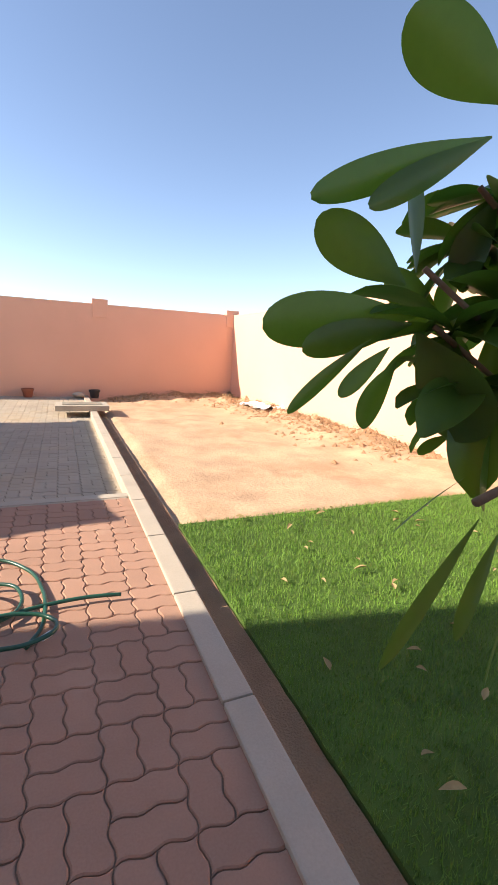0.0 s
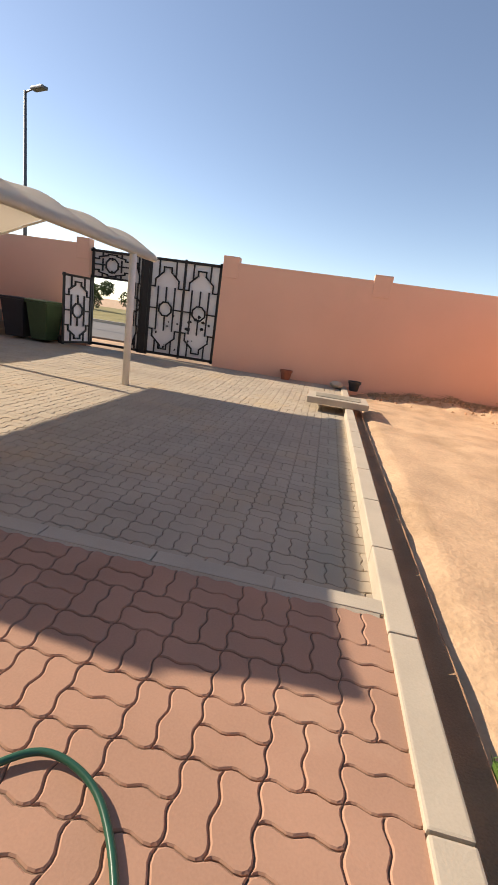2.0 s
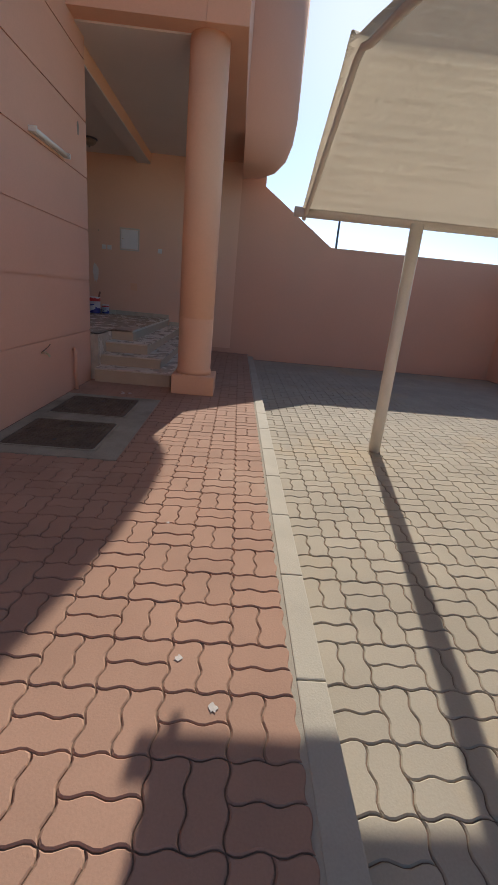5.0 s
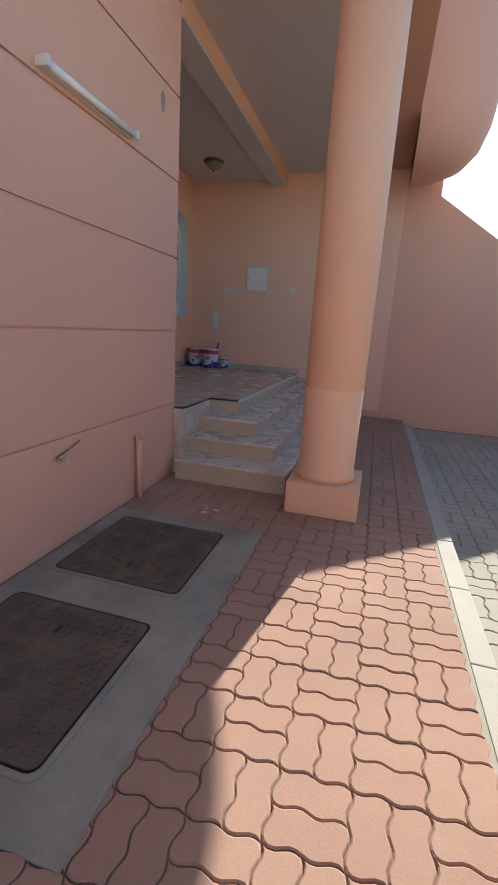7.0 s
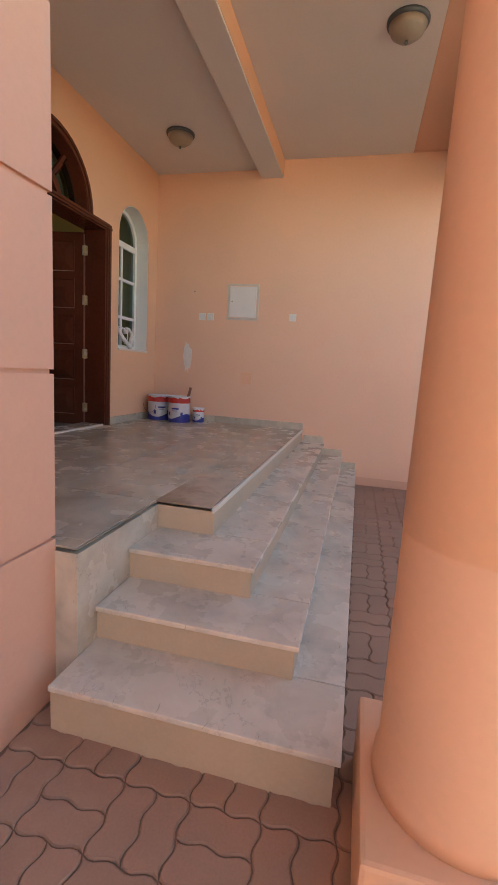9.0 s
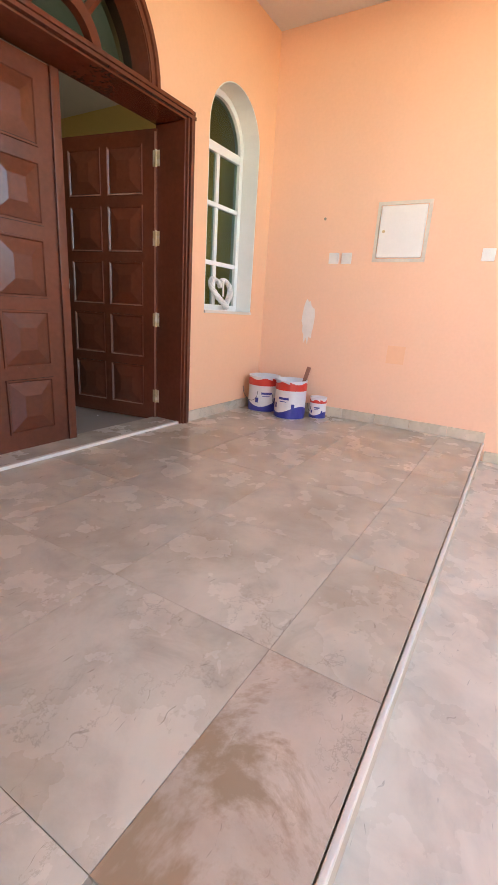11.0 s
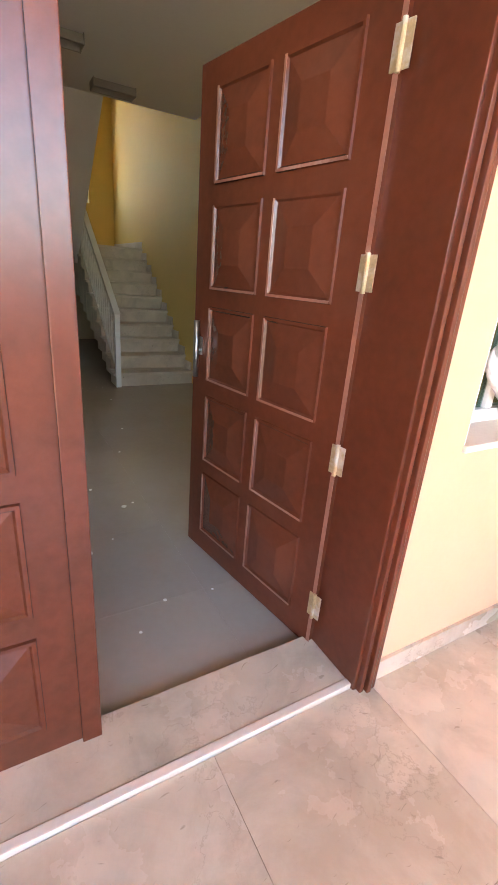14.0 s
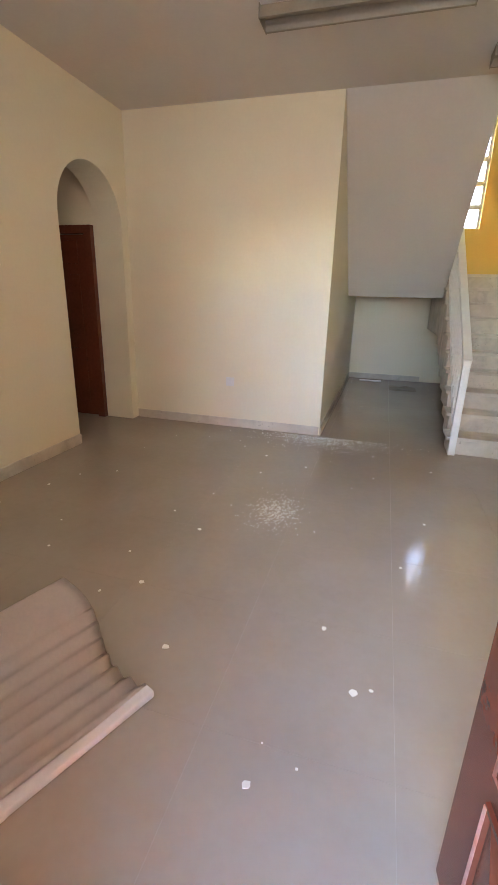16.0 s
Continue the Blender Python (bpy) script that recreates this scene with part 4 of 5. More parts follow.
def wheelie_bin(mat, at, rz, label):
    b = thing("wheelie_bin", label, "bin", at, rz, "bins by the gate")
    bm = bmesh.new()
    lo = [bm.verts.new((x, y, 0.06)) for x, y in ((-0.22, -0.24), (0.22, -0.24), (0.22, 0.24), (-0.22, 0.24))]
    hi = [bm.verts.new((x, y, 0.92)) for x, y in ((-0.29, -0.33), (0.29, -0.33), (0.29, 0.33), (-0.29, 0.33))]
    bm.faces.new(lo[::-1])
    bm.faces.new(hi)
    for i in range(4):
        bm.faces.new((lo[i], lo[(i + 1) % 4], hi[(i + 1) % 4], hi[i]))
    bmesh.ops.bevel(bm, geom=bm.edges[:], offset=0.02, segments=2, affect="EDGES")
    part("body", bm, mat, b)
    part("rim", bx(-0.31, 0.31, -0.35, 0.35, 0.90, 0.945, 0.01), mat, b)
    part("lid", bx(-0.315, 0.315, -0.36, 0.34, 0.945, 0.995, 0.02), mat, b)
    part("handle", tube([(-0.24, 0.37, 0.92), (0.24, 0.37, 0.92)], 0.015, 8), mat, b)
    for x in (-0.26, 0.26):
        w = lathe([(0.10, -0.025), (0.10, 0.025)], 16)
        w.transform(Matrix.Translation((x, 0.27, 0.10)) @ Matrix.Rotation(math.pi / 2, 4, "Y"))
        part("wheel", w, BIN_B, b)
    return b


wheelie_bin(BIN_B, (-7.45, 12.15, yard_height(12.15)), 6, "black plastic wheelie bin beside the gate")
wheelie_bin(BIN_G, (-6.78, 12.2, yard_height(12.2)), -4, "green plastic wheelie bin beside the gate")
cb = thing("concrete_blocks", "stacked pale concrete blocks beside the bins", "blocks", (-8.25, 12.3, yard_height(12.3)))
part("block", bx(-0.35, 0.3, -0.25, 0.25, 0, 0.16, 0.01), KERB, cb)
part("block", bx(-0.2, 0.22, -0.18, 0.2, 0.16, 0.34, 0.01), KERB, cb)
part("block", bx(-0.08, 0.12, -0.1, 0.1, 0.34, 0.62, 0.01), KERB, cb)
pl = thing("concrete_hood", "pinkish painted concrete block on a low slab", "block", (-10.1, 9.25, GREY))
part("slab", bx(-0.15, 0.75, -0.35, 0.3, 0, 0.12, 0.012), HOUSE, pl)
bl = bmesh.new()
prism([(-0.3, 0.0), (-0.22, 0.0), (-0.22, 0.30), (-0.02, 0.36), (0.10, 0.30), (0.10, 0.0), (0.17, 0.0), (0.17, 0.44), (0.05, 0.5), (-0.3, 0.5)], -0.25, 0.2, "y", bl)
part("hood", bl, HOUSE, pl)
pp = tube([(0.2, 0, 0.3), (0.6, 0.1, 0.16), (0.72, 0.1, 0.12)], 0.025, 8)
part("pipe", pp, HOUSE, pl)
# utility room door and louvre
d3 = tagged(new("door_3"), "peach-painted flush metal door of the utility room", "door", "", "structure")
part("leaf", bx(-9.6, -9.585, 10.85, 11.7, 0.01, 2.02, 0.003), PEACH, d3)
for y in (10.82, 11.73):
    part("frame", bx(-9.6, -9.575, y - 0.03, y + 0.03, 0.0, 2.08, 0.003), PEACH, d3)
part("frame", bx(-9.6, -9.575, 10.85, 11.7, 2.03, 2.08, 0.003), PEACH, d3)
part("door_handle", tube([(-9.57, 11.58, 1.0), (-9.54, 11.58, 1.0), (-9.54, 11.48, 1.0)], 0.012, 8), GALV, d3)
lv = tagged(new("vent_louvre"), "tall peach-painted louvred panel of the utility room", "louvre", "", "structure")
for i in range(34):
    part("slat", bx(-0.012, 0.012, 12.02, 12.5, -0.02, 0.02, 0, pose(-9.585, 0, 0.14 + i * 0.057, 0, -35, 0)), PEACH, lv)
for y in (12.0, 12.52):
    part("frame", bx(-9.6, -9.57, y - 0.02, y + 0.02, 0.08, 2.12), PEACH, lv)
# drain chamber on the kerb
dr = thing("drain_chamber", "pale concrete drain chamber with a grey cover on the kerb", "drain", (0.5, 9.85, 0))
part("surround", bx(-0.5, 0.55, -0.38, 0.38, 0.022, 0.13, 0.012), KERB, dr)
part("cover", bx(-0.36, 0.42, -0.22, 0.22, 0.132, 0.14, 0.004), CONCRETE, dr)
TERRA = material("terracotta", (0.32, 0.10, 0.05), 0.85, var=0.15, scale=5, fine=80, bump=0.2)
for name, mat, at, label in (("flower_pot", TERRA, (-0.66, 12.45, yard_height(12.45)), "small terracotta pot by the boundary wall"), ("flower_pot", BIN_B, (0.95, 12.4, -0.02), "black plastic pot by the boundary wall")):
    pt = thing(name, label, "pot", at)
    part("body", lathe([(0.10, 0.0), (0.13, 0.17), (0.15, 0.17), (0.15, 0.22), (0.13, 0.22), (0.115, 0.06)], 20), mat, pt)
st = bmesh.new()
bmesh.ops.create_icosphere(st, subdivisions=2, radius=0.16)
for v in st.verts:
    v.co *= 1 + 0.25 * noise.noise(v.co * 7)
    v.co.z = v.co.z * 0.5 + 0.07
tagged(part("stone", st, KERB), "pale broken stone by the end of the kerb", "stone").location = (0.55, 12.35, 0)

# garden hose
HOSE = material("green_hose", (0.012, 0.075, 0.045), 0.32, var=0.25, scale=6, fine=60, bump=0.02)
hose = thing("garden_hose", "loosely coiled green garden hose lying on red pavers", "hose", (-0.2, 2.2, 0))
LOOPS = [
    [(-0.62, 2.55), (-0.48, 2.73), (-0.36, 2.79), (-0.19, 2.73), (-0.05, 2.55), (0.01, 2.34), (0.03, 2.16), (0.02, 1.97), (-0.04, 1.84)],
    [(0.40, 2.13), (0.22, 2.15), (0.04, 2.15), (-0.10, 2.13), (-0.20, 2.09), (-0.32, 2.03), (-0.50, 2.06), (-0.62, 2.22), (-0.58, 2.40), (-0.45, 2.47)],
    [(-0.45, 2.28), (-0.35, 2.37), (-0.27, 2.42), (-0.20, 2.41), (-0.12, 2.35), (-0.08, 2.23), (-0.10, 2.12), (-0.18, 2.04), (-0.30, 1.97), (-0.42, 2.0)],
    [(-0.38, 1.98), (-0.24, 2.03), (-0.17, 2.06), (-0.08, 2.06), (0.02, 2.03), (0.08, 1.96), (0.08, 1.88), (0.03, 1.83), (-0.06, 1.81), (-0.2, 1.83)],
    [(-0.62, 2.22), (-0.55, 2.36), (-0.40, 2.40), (-0.25, 2.33), (-0.19, 2.22), (-0.26, 2.12), (-0.42, 2.08), (-0.56, 2.12)],
]
for k, loop in enumerate(LOOPS):
    flat_ = smooth_line(loop, 8)
    hb = tube([(x + 0.2, y - 2.2, 0.012 + 0.011 * k + 0.012 * math.sin(i * 0.09 + k) ** 2) for i, (x, y) in enumerate(flat_)], 0.0105, 10)
    part("coil", hb, HOSE, hose, "", True)
part("connector", tube([(0.227, -0.366, 0.05), (0.262, -0.335, 0.05)], 0.0135, 10), PLASTIC_W, hose, "white plastic hose connector")

# wall fittings
TUBE_W = material("lamp_tube", (0.80, 0.76, 0.70), 0.3, var=0.03, scale=4, fine=40, bump=0)
fl = thing("wall_tube_light", "dusty white tube light fixed to the house wall", "wall light", (-6.83, WALL_Y, 2.53))
part("batten", bx(-0.42, 0.42, 0.0, 0.03, -0.02, 0.025, 0.004), STEEL, fl)
part("tube", tube([(-0.40, 0.05, 0), (0.40, 0.05, 0)], 0.02, 12), TUBE_W, fl, "unlit fluorescent tube", True)
for x in (-0.41, 0.41):
    part("end_cap", bx(x - 0.015, x + 0.015, 0.03, 0.075, -0.025, 0.025, 0.004), STEEL, fl)
pi = thing("stub_pipe", "peach-painted pipe rising beside the house wall", "pipe", (-7.31, WALL_Y + 0.04, 0))
part("tube", tube([(0, 0, 0), (0, 0, 0.47), (0.0, -0.03, 0.5)], 0.024, 12), HOUSE, pi, "", True)
part("cap", lathe([(0.028, 0.44), (0.028, 0.48)], 12), HOUSE, pi)
tp = thing("outdoor_tap", "small worn tap on the house wall", "tap", (-6.43, WALL_Y, 0.55))
part("spout", tube([(0, 0, 0), (0, 0.06, 0.0), (0, 0.085, -0.03)], 0.012, 8), BRASS, tp)
part("handle", bx(-0.03, 0.03, 0.03, 0.045, 0.012, 0.022, 0.003), BRASS, tp)
part("wire", tube([(0.02, 0.01, 0.01), (-0.12, 0.02, 0.05), (-0.2, 0.01, 0.07)], 0.004, 6), DARKIRON, tp)
struct("wall_hole", prism([(-7.72 + 0.03 * math.cos(t) * (1 + 0.2 * math.sin(3 * t)), 2.93 + 0.07 * math.sin(t)) for t in [i * 0.52 for i in range(12)]], WALL_Y - 0.002, WALL_Y + 0.002, "y"), CONCRETE, "chipped patch in the render", "patch")
# manholes
struct("manhole_surround", bx(-7.06, -5.0, 1.56, 2.66, -0.05, 0.006, 0.004), CONCRETE, "grey concrete surround of the manholes", "manhole")
for x0, x1 in ((-6.95, -6.15), (-5.95, -5.15)):
    mh = thing("manhole_cover", "square rusty cast iron manhole cover set in concrete", "manhole", ((x0 + x1) / 2, 2.055, 0.006), 0, "manhole covers")
    w = (x1 - x0) / 2

    def rounded(h, r):
        return [(sx * (h - r) + r * math.cos(radians(a0 + k * 22.5)), sy * (h - r) + r * math.sin(radians(a0 + k * 22.5))) for sx, sy, a0 in ((1, 1, 0), (-1, 1, 90), (-1, -1, 180), (1, -1, 270)) for k in range(5)]
    part("frame", strip(rounded(w, 0.05), rounded(w - 0.022, 0.04), 0, 0.007, "z", None, True), CONCRETE, mh, "concrete-smeared rim")
    # black sheet under the cover, shade of the gap as colour
    part("gap", prism(rounded(w - 0.002, 0.05), 0, 0.0015), BLACK, mh, "black sheet for the shade in the gap around the cover")
    part("plate", prism(rounded(w - 0.034, 0.035), 0, 0.006), DARKIRON, mh)
    # lifting holes are not cut: black patches on the plate paint their shade
    for kx in (-0.5, 0.5):
        part("hole_shade", bx(kx * w - 0.025, kx * w + 0.025, -0.012, 0.012, 0.0055, 0.0065), BLACK, mh)
    st = bmesh.new()
    for i in range(18):
        for j in range(18):
            cx, cy = (i - 8.5) * (2 * w - 0.13) / 18, (j - 8.5) * (2 * w - 0.13) / 18
            if abs(abs(cx) - 0.5 * w) < 0.04 and abs(cy) < 0.03:
                continue
            a = 0.55 if (i + j) % 2 else -0.55
            box(st, -0.014, 0.014, -0.005, 0.005, 0.005, 0.0115, pose(cx, cy, 0, 0, 0, math.degrees(a) * 1.4))
    ob = part("studs", st, DARKIRON, mh)
    ob["kind"] = "stuff"

# ---- porch things ----
def ceiling_dome(at, label):
    d = thing("ceiling_light", label, "ceiling light", at, 0, "porch ceiling lights")
    part("base", lathe([(0.14, -0.03), (0.15, -0.015), (0.15, 0.0)], 28), GALV, d, "dark metal ring", True)
    part("bowl", lathe([(0.015, -0.125), (0.07, -0.11), (0.115, -0.075), (0.135, -0.03)], 28), material("lamp_bowl", (0.30, 0.24, 0.18), 0.35, var=0.15, scale=6, fine=60, bump=0.02), d, "smoked glass bowl", True)
    part("finial", lathe([(0.006, -0.15), (0.014, -0.14), (0.008, -0.12)], 12), GALV, d)
ceiling_dome((-11.38, 0.51, CEIL), "round bowl ceiling light on the porch ceiling, unlit")
ceiling_dome((-10.35, 2.70, CEIL + 0.1), "round bowl ceiling light above the steps, unlit")
WX = END_X + 0.012
FITTING_RIM = material("dusty_rim", (0.62, 0.55, 0.47), 0.6, var=0.15, scale=8, fine=60, bump=0.1)
bxp = thing("meter_box", "white metal distribution box on the porch wall", "box", (WX, 1.05, 2.0))
fb2 = strip([(-0.21, 0.0), (0.21, 0.0), (0.21, 0.45), (-0.21, 0.45)], [(-0.185, 0.025), (0.185, 0.025), (0.185, 0.425), (-0.185, 0.425)], 0.0, 0.014, "x", None, True)
part("frame", fb2, FITTING_RIM, bxp, "off-white rim")
part("lid", bx(0.0, 0.02, -0.178, 0.178, 0.032, 0.418, 0.006), PLASTIC_W, bxp)
part("latch", lathe([(0.012, 0.0), (0.012, 0.006)], 10), BRASS, bxp).matrix_local = pose(0.02, -0.14, 0.23, 0, 90, 0)
for y, z in ((0.50, 2.03), (0.615, 2.03), (1.71, 2.05)):
    so = thing("wall_socket", "white plastic switch plate on the porch wall", "socket", (WX, y, z), 0, "switch plates")
    part("plate", bx(0, 0.012, -0.045, 0.045, -0.045, 0.045, 0.005), PLASTIC_W, so)
    part("rocker", bx(0.012, 0.017, -0.016, 0.016, -0.024, 0.024, 0.003), PLASTIC_W, so)
bk = thing("blank_plate", "blank cover plate painted over in peach", "plate", (WX, 1.15, 1.26))
part("plate", bx(0, 0.006, -0.075, 0.075, -0.075, 0.075, 0.003), PORCH, bk)
sc = thing("wall_plug", "dark screw plug stuck in the peach porch wall", "screw", (WX, 0.38, 2.35))
sp = lathe([(0.012, 0), (0.008, 0.012)], 10)
sp.transform(Matrix.Rotation(math.pi / 2, 4, "Y"))
part("head", sp, CONCRETE, sc)
FILLER = material("white_filler", (0.78, 0.70, 0.64), 0.9, var=0.08, scale=12, fine=80, bump=0.15)
rnd = random.Random(12)
pts = []
for i in range(22):
    t = math.tau * i / 22
    r = rnd.uniform(0.75, 1.15)
    pts.append((0.31 + 0.065 * r * math.cos(t) - 0.0, 1.49 + 0.20 * r * math.sin(t)))
struct("filler_patch", prism(pts, WX, WX + 0.0025, "x"), FILLER, "white filler smeared over a repair in the wall", "patch")

RED_L = material("label_red", (0.55, 0.03, 0.02), 0.4, var=0.1, scale=20, fine=60, bump=0)
BLUE_L = material("label_blue", (0.03, 0.03, 0.22), 0.4, var=0.1, scale=20, fine=60, bump=0)
TIN_W = material("tin_white", (0.72, 0.68, 0.68), 0.4, var=0.06, scale=14, fine=60, bump=0.02)


def wrap(r, z0, z1, a0, a1, n=14, edge=None):
    """A curved label patch on a round tin."""
    bm = bmesh.new()
    lo, hi = [], []
    for i in range(n + 1):
        a = radians(a0 + (a1 - a0) * i / n)
        zz = z1 if edge is None else z1 + edge(i / n)
        lo.append(bm.verts.new((r * math.cos(a), r * math.sin(a), z0)))
        hi.append(bm.verts.new((r * math.cos(a), r * math.sin(a), zz)))
    for i in range(n):
        bm.faces.new((lo[i], lo[i + 1], hi[i + 1], hi[i]))
    return bm


def paint_tin(at, rz, r, h, opened, label):
    t = thing("paint_tin", label, "paint tin", at, rz, "paint tins in the corner")
    k = 32
    part("body", lathe([(r * 0.97, 0.0), (r, 0.01), (r, h - 0.01), (r * 1.03, h - 0.006), (r * 1.03, h)] + ([(r * 0.95, h), (r * 0.95, h - 0.08)] if opened else [(r * 0.9, h), (r * 0.88, h - 0.012)]), k), TIN_W, t, "", True)
    part("red_band", wrap(r + 0.0015, h * 0.74, h - 0.012, 0, 360, 32, lambda s: -0.02 * abs(math.sin(s * 17))), RED_L, t, "red band with paint runs")
    part("blue_band", wrap(r + 0.0015, 0.004, h * 0.24, 0, 360, 32, lambda s: h * 0.10 * math.sin(s * 12.6)), BLUE_L, t, "blue wave at the foot")
    for a0, a1, z0, z1 in ((-40, 0, 0.50, 0.56), (-36, -8, 0.44, 0.46), (120, 165, 0.5, 0.56), (-62, -50, 0.26, 0.40), (10, 22, 0.26, 0.40)):
        part("lettering", wrap(r + 0.002, h * z0, h * z1, a0, a1, 6), BLUE_L, t, "plain bars of print")
    if opened:
        part("paint", lathe([(r * 0.94, h - 0.085), (r * 0.94, h - 0.08)], 24), TIN_W, t, "white paint inside")
    hd = [(0.99 * r * math.cos(a), -r - 0.006, h * 0.62 - 0.75 * r * math.sin(a)) for a in [i * math.pi / 12 for i in range(13)]]
    part("wire_handle", tube(hd, 0.0025, 6), GALV, t)
    return t


paint_tin((-12.07, 0.02, P), 60, 0.145, 0.33, True, "large white paint tin with red and blue bands, open")
t2 = paint_tin((-11.98, 0.35, P), 20, 0.14, 0.34, True, "large open paint tin with red drips, a brush in it")
paint_tin((-12.14, 0.56, P), 35, 0.075, 0.19, False, "small closed paint tin with red lid band")
br = thing("paint_brush", "wooden paint brush handle leaning in a tin", "brush", (-12.06, 0.42, P + 0.26))
part("handle", bx(-0.008, 0.008, -0.018, 0.018, 0, 0.2, 0.005, pose(0, 0, 0, -12, -6, 0)), WOOD_EDGE, br)
# heart wreath on the sill
RATTAN = material("white_rattan", (0.74, 0.68, 0.62), 0.85, var=0.2, scale=30, fine=150, bump=0.5)
hw2 = thing("heart_wreath", "white woven heart wreath standing on the window sill", "wreath", (wcx - 0.07, DOOR_Y - 0.06, WZ0 + 0.012))
for k in range(5):
    pts = []
    for i in range(49):
        t = math.tau * i / 48
        x = 16 * math.sin(t) ** 3
        z = 13 * math.cos(t) - 5 * math.cos(2 * t) - 2 * math.cos(3 * t) - math.cos(4 * t)
        s = 0.0088
        a = t * 6 + k * 1.25
        pts.append((x * s + 0.016 * math.cos(a), -0.02 + 0.016 * math.sin(a) - (z + 17) * s * 0.35, (z + 17) * s * 0.94 + 0.024 + 0.008 * math.sin(a * 1.3)))
    part("strand", tube(pts, 0.013, 6), RATTAN, hw2, "", True)
part("ribbon", bx(-0.012, 0.012, -0.06, -0.055, 0.12, 0.25), NOSING, hw2, "hanging cloth ribbon")

# ---- hall things ----
FITTING = material("dusty_fitting", (0.30, 0.26, 0.21), 0.6, var=0.15, scale=6, fine=60, bump=0.1)
for x0, x1, y in ((-10.9, -9.72, -3.68), (-11.5, -11.12, -4.45)):
    f2 = thing("tube_fitting", "dusty metal fluorescent fitting on the hall ceiling, unlit", "ceiling light", ((x0 + x1) / 2, y, HC), 0, "hall ceiling lights")
    w = (x1 - x0) / 2
    part("channel", prism([(-0.09, -0.07), (-0.06, 0.0), (0.06, 0.0), (0.09, -0.07), (0.07, -0.07), (0.045, -0.02), (-0.045, -0.02), (-0.07, -0.07)], -w, w, "x"), FITTING, f2)
    part("end_plate", bx(-w - 0.004, -w, -0.09, 0.09, -0.075, 0, 0), FITTING, f2)
    part("end_plate", bx(w, w + 0.004, -0.09, 0.09, -0.075, 0, 0), FITTING, f2)
FOAM = material("foam_sheet", (0.74, 0.65, 0.58), 0.9, var=0.08, scale=8, fine=80, bump=0.15)
sh = bmesh.new()
rows_ = []
for j in range(91):
    u = j / 90
    row = []
    for i in range(17):
        v = i / 16
        wave = 0.014 * math.sin(u * 58) * max(0.0, 1 - (u / 0.78) ** 4)
        z = 0.018 + wave + 0.20 * max(0, u - 0.12) ** 1.5 + 0.02 * math.sin(v * 3 + u * 2)
        row.append(sh.verts.new((u * 0.56 - 0.03 * v * u, v * 1.0 + 0.035 * math.sin(u * 6), z)))
    rows_.append(row)
for a, b in zip(rows_, rows_[1:]):
    for i in range(16):
        sh.faces.new((a[i], a[i + 1], b[i + 1], b[i]))
bmesh.ops.solidify(sh, geom=sh.faces[:], thickness=0.007)
cs = thing("packing_sheet", "corrugated foam packing sheet curling up from the hall floor", "packing")
cs.matrix_world = pose(-9.975, -1.56, F + 0.004, 0, 0, -23)
part("sheet", sh, FOAM, cs, "", True)
under = bmesh.new()
bmesh.ops.create_grid(under, x_segments=12, y_segments=8, size=0.5)
for v_ in under.verts:
    v_.co = Vector((0.36 + v_.co.x * 0.5, 0.58 + v_.co.y * 1.06, 0.012 + 0.10 * max(0, v_.co.x + 0.5) ** 1.6 + 0.01 * noise.noise(v_.co * 6)))
part("under_sheet", under, FOAM, cs, "second thinner sheet beneath", True)
part("edge_strip", bx(-0.03, 0.014, 0.0, 0.50, 0.0, 0.03, 0.008), TIN_W, cs, "white folded edge strip")
part("edge_strip", bx(-0.034, 0.012, 0.49, 1.02, 0.002, 0.034, 0.008), TIN_W, cs, "white folded edge strip")
rnd = random.Random(21)
CHIP = material("plaster_chip", (0.80, 0.78, 0.72), 0.9, var=0.05, scale=20, fine=80, bump=0.1)
spots = [(-10.39, -1.37, 0.014), (-10.66, -1.78, 0.015), (-9.93, -1.77, 0.014), (-9.63, -2.11, 0.012), (-9.70, -2.67, 0.012), (-10.52, -2.07, 0.01)]
spots += [(rnd.uniform(-11.2, -8.3), rnd.uniform(-4.5, -0.6), rnd.uniform(0.003, 0.009)) for _ in range(46)]
for x, y, r in spots:
    pts = [(r * rnd.uniform(0.7, 1.3) * math.cos(t), r * rnd.uniform(0.7, 1.3) * math.sin(t)) for t in [k * 0.785 for k in range(8)]]
    c = tagged(part("plaster_chip", prism(pts, 0.0, 0.003), CHIP), "small white plaster chip on the hall floor", "chip", "plaster chips")
    c.location = (x, y, F)
dust = bmesh.new()
for _ in range(700):
    x, y, r = rnd.gauss(-10.08, 0.08), rnd.gauss(-3.05, 0.12), rnd.uniform(0.0008, 0.0045)
    prism([(x + r * rnd.uniform(0.5, 1.4) * math.cos(t), y + r * rnd.uniform(0.5, 1.4) * math.sin(t)) for t in (0, 1.2, 2.3, 3.6, 4.9)], F + 0.0005, F + 0.002, "z", dust)
for _ in range(1300):
    x, y, r = rnd.gauss(-10.2, 0.28), -4.78 + abs(rnd.gauss(0.0, 0.16)), rnd.uniform(0.0008, 0.006)
    prism([(x + r * rnd.uniform(0.5, 1.4) * math.cos(t), y + r * rnd.uniform(0.5, 1.4) * math.sin(t)) for t in (0, 1.2, 2.3, 3.6, 4.9)], F + 0.0005, F + 0.002, "z", dust)
tagged(part("plaster_dust", dust, CHIP), "white plaster dust swept on the hall floor", "dust", "", "stuff")
hs = thing("hall_socket", "white socket low on the hall wall", "socket", (-9.15, -4.82, 1.10))
part("plate", bx(-0.045, 0.045, 0, 0.01, -0.045, 0.045, 0.004), PLASTIC_W, hs)
